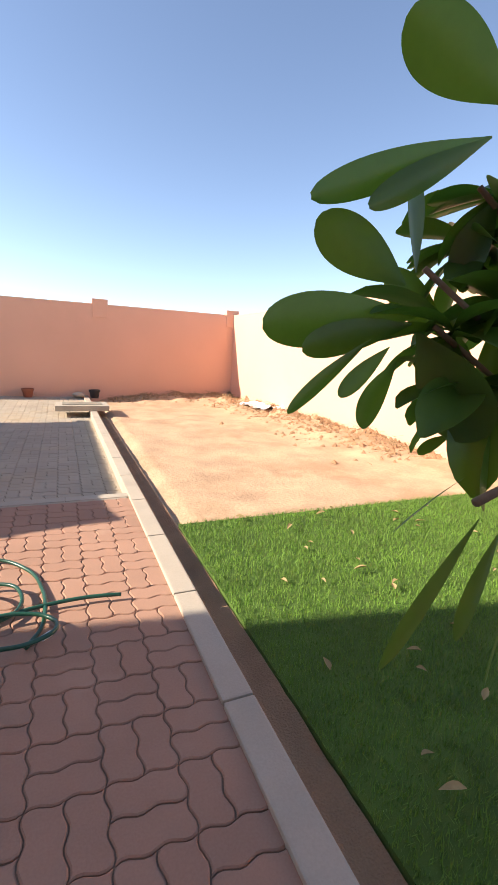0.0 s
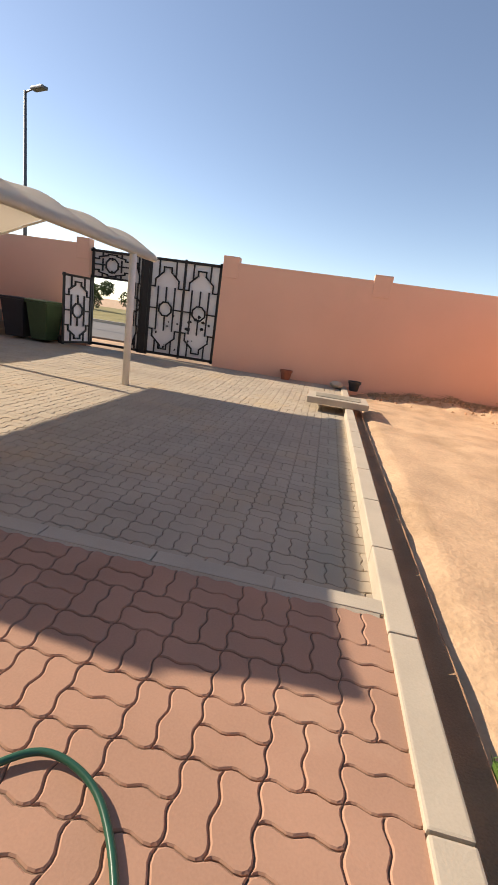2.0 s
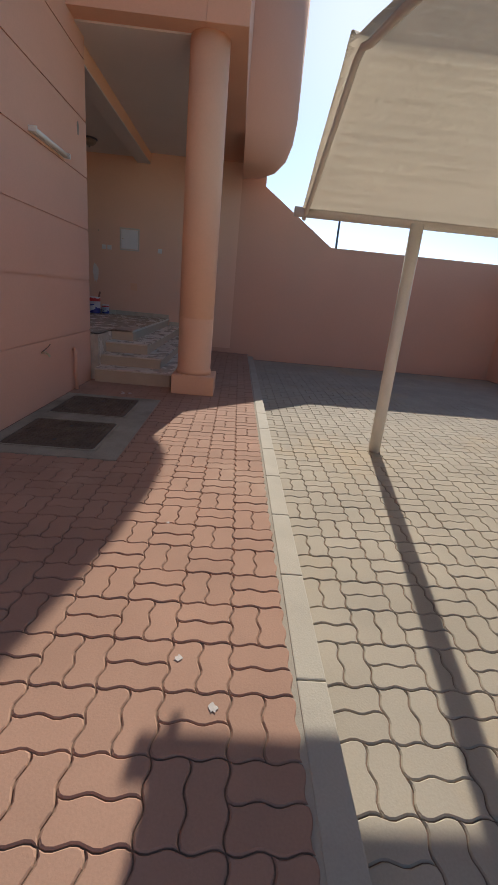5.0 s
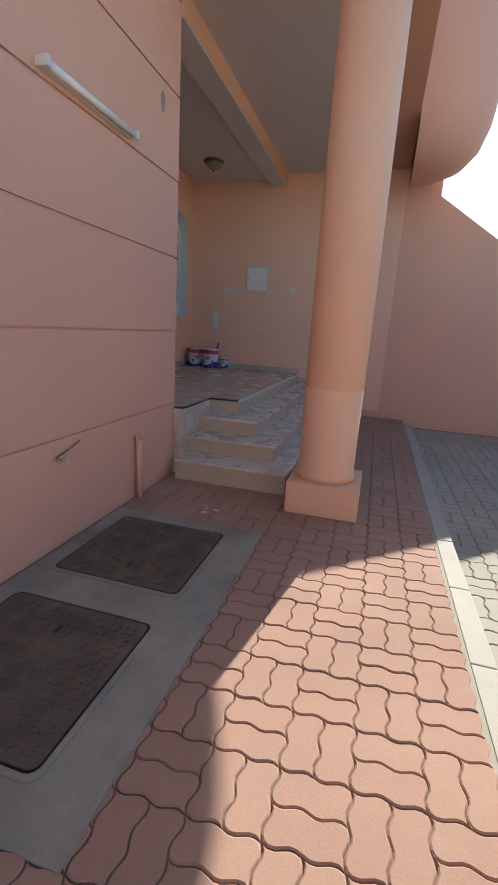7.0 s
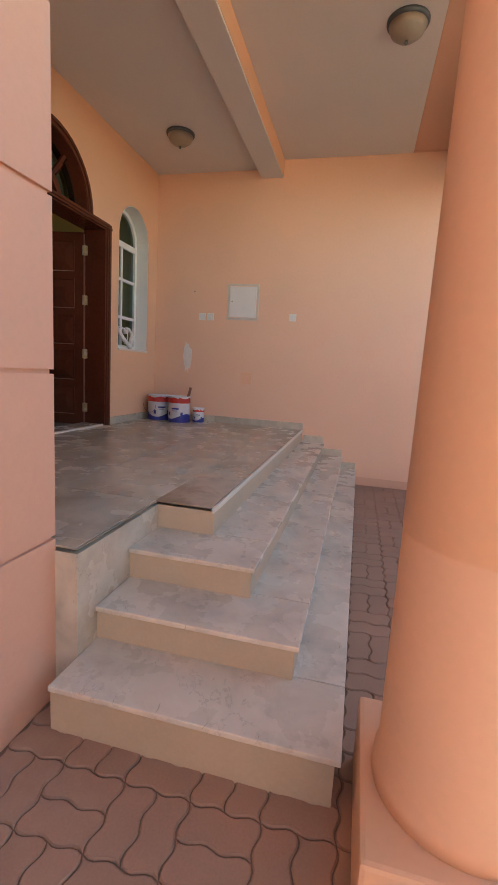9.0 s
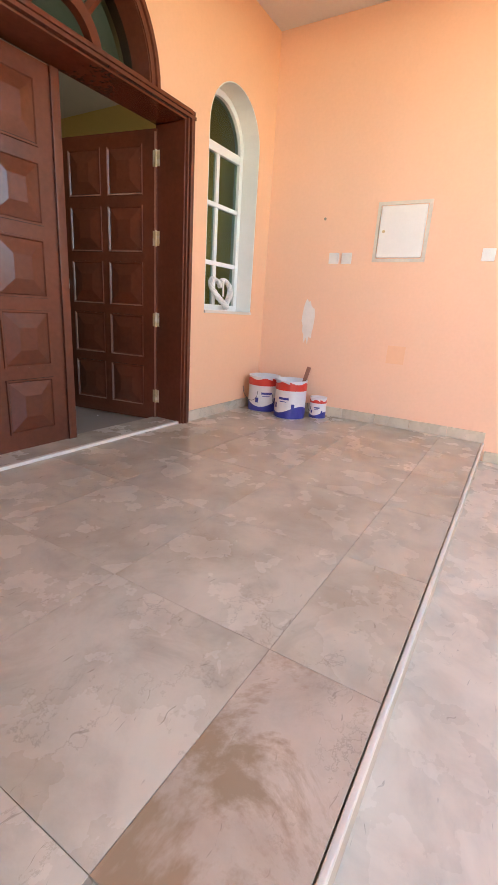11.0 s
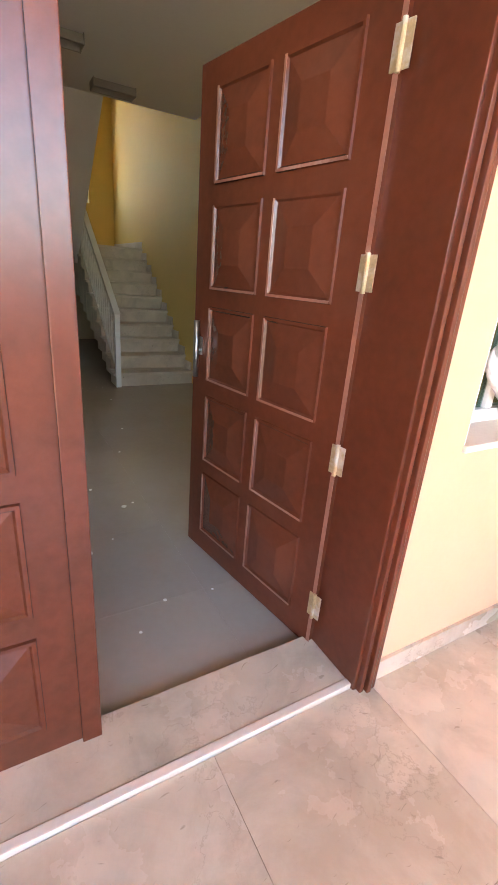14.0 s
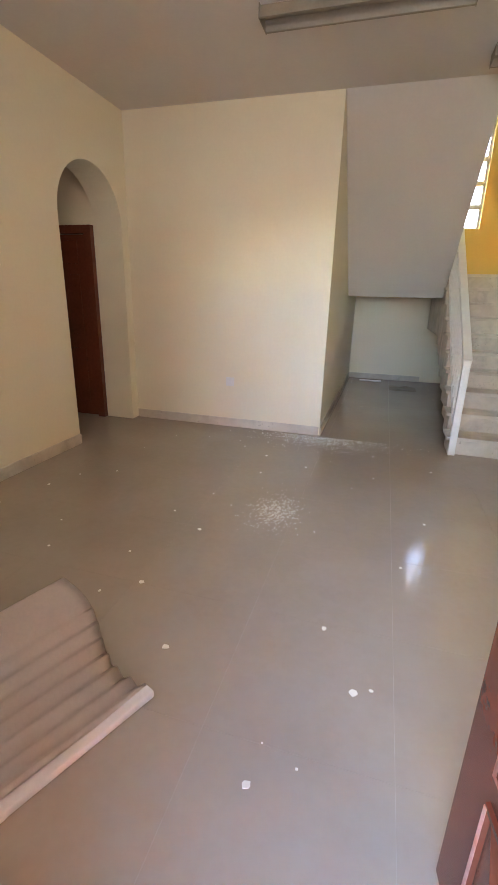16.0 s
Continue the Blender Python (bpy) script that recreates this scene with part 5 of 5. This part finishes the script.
rg = thing("floor_rag", "dark rag lying under the stairs", "rag", (-11.0, -7.7, F))
rb = bmesh.new()
bmesh.ops.create_grid(rb, x_segments=10, y_segments=6, size=0.2)
for v in rb.verts:
    v.co.z = 0.015 + 0.02 * noise.noise(v.co * 9)
part("cloth", rb, DARKIRON, rg, "", True)
bo = thing("paper_strip", "white paper strip by the skirting under the stairs", "paper", (-10.5, -8.3, F))
part("sheet", bx(-0.18, 0.18, -0.04, 0.04, 0, 0.012, 0.003), TIN_W, bo)

# ---- garden ----
struct("lawn", bx(0.99, 5.6, -2.5, 3.25, -0.16, -0.075), TURF, "green artificial grass laid on the sand", "lawn")
rng = np.random.default_rng(5)
nb = 90000
bx_, by_ = rng.uniform(0.985, 4.6, nb), rng.uniform(-0.2, 3.26, nb)
ang, ln, lean = rng.uniform(0, math.tau, nb), rng.uniform(0.018, 0.036, nb), rng.uniform(0.0, 0.02, nb)
v = np.zeros((nb, 3, 3))
v[:, 0] = np.stack([bx_ - 0.002 * np.cos(ang), by_ - 0.002 * np.sin(ang), np.full(nb, -0.075)], 1)
v[:, 1] = np.stack([bx_ + 0.002 * np.cos(ang), by_ + 0.002 * np.sin(ang), np.full(nb, -0.075)], 1)
v[:, 2] = np.stack([bx_ + lean * np.sin(ang * 3), by_ + lean * np.cos(ang * 5), -0.075 + ln], 1)
me = bpy.data.meshes.new("turf_pile")
me.from_pydata(v.reshape(-1, 3).tolist(), [], np.arange(nb * 3).reshape(-1, 3).tolist())
me.materials.append(BLADE)
tagged(new("turf_pile", me), "short green blades of the artificial grass", "grass", "", "stuff")
DRYLEAF = material("dry_leaf", (0.36, 0.27, 0.12), 0.8, var=0.25, scale=9, fine=90, bump=0.1)
rnd = random.Random(17)


def leaf_mesh(name, length, width, curl, mat, nu=8, droop=0.25):
    """A rounded leaf, broadest beyond its middle, folded along the midrib."""
    bm = bmesh.new()
    rows = []
    for i in range(nu + 1):
        u = i / nu
        w = width * (0.06 + 0.94 * math.sin(math.pi / 2 * u / 0.66) ** 1.1 if u < 0.66 else max(0.05, math.sqrt(max(0, 1 - ((u - 0.66) / 0.345) ** 2))))
        z = -droop * length * u * u
        rows.append([bm.verts.new((u * length, s * w * 0.5, z + curl * abs(s) * w)) for s in (-1, -0.55, 0, 0.55, 1)])
    for a, b in zip(rows, rows[1:]):
        for i in range(4):
            bm.faces.new((a[i], a[i + 1], b[i + 1], b[i]))
    me = mesh_of(bm, name)
    me.materials.append(mat)
    for p in me.polygons:
        p.use_smooth = True
    return me


fallen = [leaf_mesh("fallen_leaf", 0.05 + 0.02 * k, 0.025 + 0.005 * k, 0.4, DRYLEAF, 5, 0.1) for k in range(3)]
for k in range(46):
    x, y = rnd.uniform(1.05, 3.4), rnd.uniform(0.5, 3.2)
    o = tagged(new("fallen_leaf", rnd.choice(fallen)), "dry curled fallen leaf on the lawn", "leaf", "fallen leaves")
    o.matrix_world = pose(x, y, -0.04, rnd.uniform(-20, 20), rnd.uniform(-20, 10), rnd.uniform(0, 360))

GREEN = material("plant_leaf", (0.04, 0.10, 0.016), 0.42, var=0.3, scale=6, fine=50, bump=0.08, second=(0.055, 0.13, 0.02), second_at=0.5, soft=0.2)
gn, gl = GREEN.node_tree.nodes, GREEN.node_tree.links
thin = gn.new("ShaderNodeBsdfTranslucent")
thin.inputs["Color"].default_value = (0.16, 0.36, 0.03, 1)
both_ = gn.new("ShaderNodeMixShader")
both_.inputs[0].default_value = 0.28
gl.new(gn["Principled BSDF"].outputs[0], both_.inputs[1])
gl.new(thin.outputs[0], both_.inputs[2])
gl.new(both_.outputs[0], gn["Material Output"].inputs["Surface"])
BARK = material("plant_stem", (0.16, 0.12, 0.08), 0.9, var=0.25, scale=10, fine=80, bump=0.4)
plant = thing("garden_shrub", "broad-leaved green shrub with glossy rounded leaves beside the lawn", "shrub", (1.40, 0.40, -0.06))
PM = plant.matrix_world.inverted()
nodes_ = [(0.76, 0.52, 1.49), (0.80, 0.52, 1.39), (0.90, 0.55, 1.66), (0.84, 0.49, 1.29), (0.93, 0.52, 1.45), (0.90, 0.60, 1.58)]
base_ = (1.40, 0.40, -0.06)
for nx_, ny_, nz_ in nodes_:
    mid_ = (base_[0] * 0.7 + nx_ * 0.3 + 0.05, base_[1] * 0.6 + ny_ * 0.4, nz_ * 0.55)
    sb = tube([base_, mid_, ((mid_[0] + nx_) / 2 + 0.07, (mid_[1] + ny_) / 2, nz_ * 0.85), (nx_, ny_ + 0.05, nz_)], 0.006, 8)
    sb.transform(PM)
    part("stem", sb, BARK, plant, "", True)
# the outer leaves, from stalk to tip, with their width
OUTER = [
    ((0.962, 0.608, 1.820), (0.773, 0.701, 1.971), 0.135),
    ((0.972, 0.651, 1.782), (0.553, 0.660, 1.601), 0.067),
    ((0.935, 0.618, 1.761), (0.662, 0.633, 1.593), 0.055),
    ((0.755, 0.610, 1.466), (0.618, 0.718, 1.591), 0.104),
    ((0.786, 0.606, 1.410), (0.481, 0.664, 1.379), 0.105),
    ((0.764, 0.590, 1.393), (0.535, 0.610, 1.338), 0.065),
    ((0.664, 0.581, 1.359), (0.497, 0.580, 1.227), 0.032),
    ((0.737, 0.614, 1.349), (0.641, 0.634, 1.249), 0.038),
    ((0.763, 0.619, 1.322), (0.689, 0.622, 1.189), 0.070),
    ((0.804, 0.640, 1.498), (0.823, 0.698, 1.701), 0.055),
    ((0.773, 0.582, 1.377), (0.841, 0.467, 1.188), 0.126),
    ((0.913, 0.578, 1.329), (0.836, 0.555, 1.273), 0.124),
    ((0.889, 0.479, 1.233), (0.837, 0.442, 1.062), 0.081),
    ((0.876, 0.562, 1.180), (0.808, 0.582, 1.140), 0.028),
    ((0.951, 0.615, 1.469), (0.996, 0.643, 1.691), 0.083),
    ((0.896, 0.629, 1.374), (0.790, 0.704, 1.509), 0.084),
]
rnd = random.Random(31)
for k, (a_, b_, w_) in enumerate(OUTER):
    d_ = Vector(b_) - Vector(a_)
    o = new("leaf", leaf_mesh("leaf", d_.length, w_, 0.12, GREEN, 26, 0.04))
    o.parent = plant
    o.matrix_local = PM @ (Matrix.Translation(a_) @ d_.to_track_quat("X", "Y").to_matrix().to_4x4() @ Matrix.Rotation(rnd.uniform(-0.3, 0.3), 4, "X"))
kinds = [leaf_mesh("leaf", 0.13 + 0.025 * k, 0.06 + 0.012 * k, 0.10 + 0.06 * k, GREEN, 10, 0.12 + 0.1 * k) for k in range(4)]
for nx_, ny_, nz_ in nodes_[1:]:
    for k in range(16):
        az = k * 137.5 + rnd.uniform(-20, 20)
        el = rnd.choice((rnd.uniform(-15, 45), rnd.uniform(-75, 10)))
        o = new("leaf", rnd.choice(kinds))
        o.parent = plant
        o.matrix_local = PM @ pose(nx_ + 0.05, ny_ + 0.05, nz_ - 0.02 * rnd.random(), 0, 0, az) @ pose(0, 0, 0, rnd.uniform(-30, 30), -el, 0)

narrow = [leaf_mesh("leaf", 1.0, 0.085 + 0.06 * k, 0.12, GREEN, 12, 0.06) for k in range(2)]
twig_ = tube([base_, (1.15, 0.38, 0.9), (0.80, 0.34, 1.16), (0.68, 0.33, 1.13)], 0.007, 8)
twig_.transform(PM)
part("stem", twig_, BARK, plant, "", True)
for k, (a_, b_) in enumerate((((0.68, 0.32, 1.11), (0.54, 0.333, 0.894)), ((0.706, 0.305, 1.095), (0.638, 0.301, 0.94)), ((0.664, 0.339, 1.167), (0.563, 0.367, 1.09)), ((0.713, 0.276, 0.99), (0.673, 0.274, 0.88)))):
    d_ = Vector(b_) - Vector(a_)
    o = new("leaf", narrow[k % 2])
    o.parent = plant
    o.matrix_local = PM @ (Matrix.Translation(a_) @ d_.to_track_quat("X", "Z").to_matrix().to_4x4() @ Matrix.Rotation(0.5 * k - 0.6, 4, "X") @ Matrix.Scale(d_.length, 4))

# rubble and dry brush along the walls
CLOD = material("dry_clod", (0.36, 0.22, 0.12), 0.95, var=0.3, scale=6, fine=60, bump=0.4)
BRUSH = material("dry_brush", (0.34, 0.22, 0.11), 0.9, var=0.3, scale=8, fine=60, bump=0)
rnd = random.Random(8)
cv, cf = [], []
def rubble_at():
    if rnd.random() < 0.72:
        y = rnd.uniform(4.6, 12.4)
        return 4.95 + (FAR_Y - y) * 0.052 - abs(rnd.gauss(0.05, 0.55)), y
    return rnd.uniform(1.3, 5.0), 12.65 - abs(rnd.gauss(0.05, 0.3))
for _ in range(1500):
    x, y = rubble_at()
    r = rnd.uniform(0.012, 0.06)
    z = ground_height(x, y)
    i = len(cv)
    for dx, dy, dz in ((1, 0, 0), (-1, 0, 0), (0, 1, 0), (0, -1, 0), (0, 0, 1), (0, 0, -0.4)):
        s = r * rnd.uniform(0.6, 1.3)
        cv.append((x + dx * s, y + dy * s, z + dz * s))
    for f in ((0, 2, 4), (2, 1, 4), (1, 3, 4), (3, 0, 4), (2, 0, 5), (1, 2, 5), (3, 1, 5), (0, 3, 5)):
        cf.append(tuple(i + k for k in f))
me = bpy.data.meshes.new("rubble")
me.from_pydata(cv, [], cf)
me.materials.append(CLOD)
tagged(new("rubble", me), "dry earth clods heaped along the boundary walls", "rubble", "", "stuff")
tv, tf = [], []
for _ in range(1400):
    x, y = rubble_at()
    z = ground_height(x, y) + rnd.uniform(0.0, 0.06)
    a, l, w = rnd.uniform(0, math.tau), rnd.uniform(0.08, 0.4), rnd.uniform(0.003, 0.008)
    dx, dy, dz = math.cos(a) * l, math.sin(a) * l, rnd.uniform(-0.03, 0.09)
    i = len(tv)
    tv += [(x, y, z), (x - w * math.sin(a), y + w * math.cos(a), z), (x + dx, y + dy, z + dz), (x, y, z + w)]
    tf += [(i, i + 1, i + 2), (i, i + 2, i + 3), (i + 1, i + 3, i + 2)]
me = bpy.data.meshes.new("dry_twigs")
me.from_pydata(tv, [], tf)
me.materials.append(BRUSH)
tagged(new("dry_twigs", me), "dry twigs and brush lying along the walls", "twigs", "", "stuff")
ps = bmesh.new()
bmesh.ops.create_grid(ps, x_segments=22, y_segments=14, size=0.5)
for v_ in ps.verts:
    v_.co.x *= 0.7
    v_.co.y *= 1.3
    v_.co.z = 0.10 + 0.10 * noise.noise(v_.co * 3.1) + 0.05 * noise.noise(v_.co * 8)
pst = thing("plastic_sheet", "crumpled grey-white plastic sheet on the rubble", "sheet", (4.75, 9.9, -0.02), 8)
part("film", ps, TIN_W, pst, "", True)
# trench beside the kerb
tr = bmesh.new()
tg = [[tr.verts.new((KERB_X1 + 0.005 + i * 0.035, -3 + j * 0.08, -0.088 - 0.025 * math.sin(math.pi * i / 5) + 0.012 * noise.noise((i * 1.1, j * 0.7, 2)))) for i in range(6)] for j in range(180)]
for a, b in zip(tg, tg[1:]):
    for i in range(5):
        tr.faces.new((a[i], a[i + 1], b[i + 1], b[i]))
struct("soil_strip", tr, SOIL, "bare soil strip between the kerb and the garden", "ground", True)

# ---- paving, basket weave of wavy-edged pavers ----
M = 0.2275


def zig(s):
    """One toothed edge over a cell: flat, tooth up, tooth down."""
    return 0.0066 * max(-1.0, min(1.0, 1.7 * math.sin(2 * math.tau * s / M)))


def paver_outline(kind, gp):
    """Outlines in the cell (0..M)^2; kinds: lower and upper of a pair lying along u."""
    v0, v1 = (0, M / 2) if kind == 0 else (M / 2, M)
    us = [i * M / 12 for i in range(13)]
    lower = [(u, v0 + gp + zig(u)) for u in us]
    upper = [(u, v1 - gp + zig(u)) for u in us[::-1]]
    vs = [v0 + (v1 - v0) * i / 6 for i in range(1, 6)]
    right = [(M - gp + zig(v), v) for v in vs]
    left = [(gp + zig(v), v) for v in vs[::-1]]
    lower[0] = (gp, lower[0][1]); lower[-1] = (M - gp, lower[-1][1])
    upper[0] = (M - gp, upper[0][1]); upper[-1] = (gp, upper[-1][1])
    return lower + right + upper + left


def paver_data(kind, turned, rise):
    """A paver with a chamfer round its top."""
    rings = []
    for gp, z in ((0.0022, -0.013), (0.0024, rise - 0.0045), (0.0072, rise)):
        pts = paver_outline(kind, gp)
        if turned:
            pts = [(v, u) for u, v in pts][::-1]
        rings.append([(x, y, z) for x, y in pts])
    k = len(rings[0])
    faces = [tuple(range(2 * k, 3 * k))]
    for r in (0, k):
        faces += [(r + i, r + (i + 1) % k, r + k + (i + 1) % k, r + k + i) for i in range(k)]
    return rings[0] + rings[1] + rings[2], faces


def pave(name, label, mat, x_a, x_b, y_a, y_b, ox, oy, parity, near, blocked, seed, level=lambda y: 0.0):
    rnd = random.Random(seed)
    flat = min(y_b, 10.0)
    base = struct(name, bx(x_a, x_b, y_a, flat, level(flat) - 0.0139, level(flat) - 0.0075), JOINT, label, "pavement")
    shared = {}
    vs, fs = [], []
    count = 0
    for i in range(math.floor((x_a - ox) / M), math.ceil((x_b - ox) / M) + 1):
        for j in range(math.floor((y_a - oy) / M), math.ceil((y_b - oy) / M) + 1):
            x, y = ox + i * M, oy + j * M
            if x + 0.4 * M < x_a or x + (0.35 if level(0) else 0.9) * M > x_b or y + 0.4 * M < y_a or y + M > y_b + 0.03 or blocked(x + M / 2, y + M / 2):
                continue
            turned = (i + j + parity) % 2 == 0
            for kind in (0, 1):
                lift = rnd.choice((-0.001, 0.0, 0.0015))
                key = (kind, turned, lift)
                if key not in shared:
                    dv, df = paver_data(kind, turned, lift)
                    me = bpy.data.meshes.new("paver")
                    me.from_pydata(dv, [], df)
                    me.materials.append(mat)
                    shared[key] = (me, dv, df)
                me, dv, df = shared[key]
                if near(x, y) and count < 300:
                    o = new("paver", me)
                    o.parent = base
                    o.location = (x, y, level(y + M / 2))
                    count += 1
                else:
                    n0 = len(vs)
                    vs += [(a + x, b + y, c + level(b + y)) for a, b, c in dv]
                    fs += [tuple(n0 + q for q in f) for f in df]
    me = bpy.data.meshes.new("pavers")
    me.from_pydata(vs, [], fs)
    me.materials.append(mat)
    rest = new("pavers", me)
    rest.parent = base
    rest["kind"] = "stuff"


def no_red(x, y):
    return (x < -2.15 and y < WALL_Y + 0.08) or (-6.93 < x < -5.09 and y < 2.56) or (x < -8.15 and y < 2.45)


pave("pavement_red", "red interlocking pavers laid in basket weave", RED_PAVER, END_X, KERB_X0, -0.6, KERB_Y0, -2.73, 3.585, 0, lambda x, y: x > -1.9 and y > 0.8, no_red, 2)
pave("pavement_grey", "grey interlocking pavers laid in basket weave", GREY_PAVER, END_X, KERB_X0, KERB_Y1, FAR_Y, -2.6625, 3.9375, 0, lambda x, y: x > -3.6 and y < 5.6, lambda x, y: x < -9.6 and y > 9.6, 3, yard_height)

# ---- tiles, last ----
def tiles(name, parent_label, mat_of, x_a, x_b, y_a, y_b, ox, oy, size, z, gap, thick, joint):
    base = struct(name, bx(x_a, x_b, y_a, y_b, z - thick - 0.004, z - thick - 0.001), joint, parent_label, "floor")
    for i in range(math.floor((x_a - ox) / size), math.ceil((x_b - ox) / size)):
        for j in range(math.floor((y_a - oy) / size), math.ceil((y_b - oy) / size)):
            x0, x1 = max(x_a, ox + i * size + gap), min(x_b, ox + (i + 1) * size - gap)
            y0, y1 = max(y_a, oy + j * size + gap), min(y_b, oy + (j + 1) * size - gap)
            if x1 - x0 > 0.02 and y1 - y0 > 0.02:
                part("tile", bx(x0, x1, y0, y1, z - thick, z), mat_of(x0, y0), base)


tiles("floor_porch", "polished beige marble tiles of the porch floor", lambda x, y: STAINED if y > 1.5 and -9.7 < x else MARBLE, END_X, -8.69, DOOR_Y, 1.93, -9.91, 1.01 - 0.0, 0.61, P, 0.0008, 0.003, STONE_JOINT)
tiles("floor_porch_side", "polished beige marble tiles beside the house wall", lambda x, y: MARBLE, -8.689, WALL_END, DOOR_Y, 1.63, -9.91, 1.01, 0.61, P, 0.0008, 0.003, STONE_JOINT)
struct("porch_nosing", bx(END_X, -8.685, 1.934, 1.949, P - 0.03, P, 0.004), NOSING, "white marble nosing along the porch edge", "nosing")
tiles("floor_hall_tiles", "glossy greige floor tiles of the hall", lambda x, y: HALL, -12.29, -8.05, -8.55, DOOR_Y - 0.263, -10.2, -1.5, 0.6, F, 0.0006, 0.0012, HALL_JOINT)

# cement haunching between the red pavers and the kerb
hb = bmesh.new()
k_ = [END_X + 0.12 * i for i in range(int((KERB_X0 - END_X) / 0.12) + 1)]
top_ = [hb.verts.new((x, KERB_Y0, 0.004)) for x in k_]
low_ = [hb.verts.new((x, KERB_Y0 - 0.028 - 0.012 * noise.noise((x * 3.1, 0, 0)), -0.010)) for x in k_]
for i in range(len(k_) - 1):
    hb.faces.new((low_[i], low_[i + 1], top_[i + 1], top_[i]))
struct("kerb_haunching", hb, KERB, "rough cement along the kerb of the red paving", "kerb", True)

# paint and lime splashes on the paving
SPLASH = material("dried_splash", (0.56, 0.50, 0.45), 0.9, var=0.15, scale=30, fine=120, bump=0.2)
rnd = random.Random(40)
for x, y, r in ((-7.30, 2.23, 0.026), (-7.24, 2.16, 0.03), (-7.36, 2.12, 0.012), (-7.31, 2.15, 0.02), (-7.16, 2.30, 0.009), (-3.10, 3.39, 0.018), (-2.90, 3.53, 0.02), (-4.1, 3.2, 0.012), (-1.2, 3.1, 0.015)):
    pts = [(x + r * rnd.uniform(0.45, 1.2) * math.cos(t), y + r * rnd.uniform(0.45, 1.2) * math.sin(t)) for t in [k * 0.349 for k in range(18)]]
    struct("lime_splash", prism(pts, 0.0012, 0.0025), SPLASH, "dried white splash on the pavers", "splash")
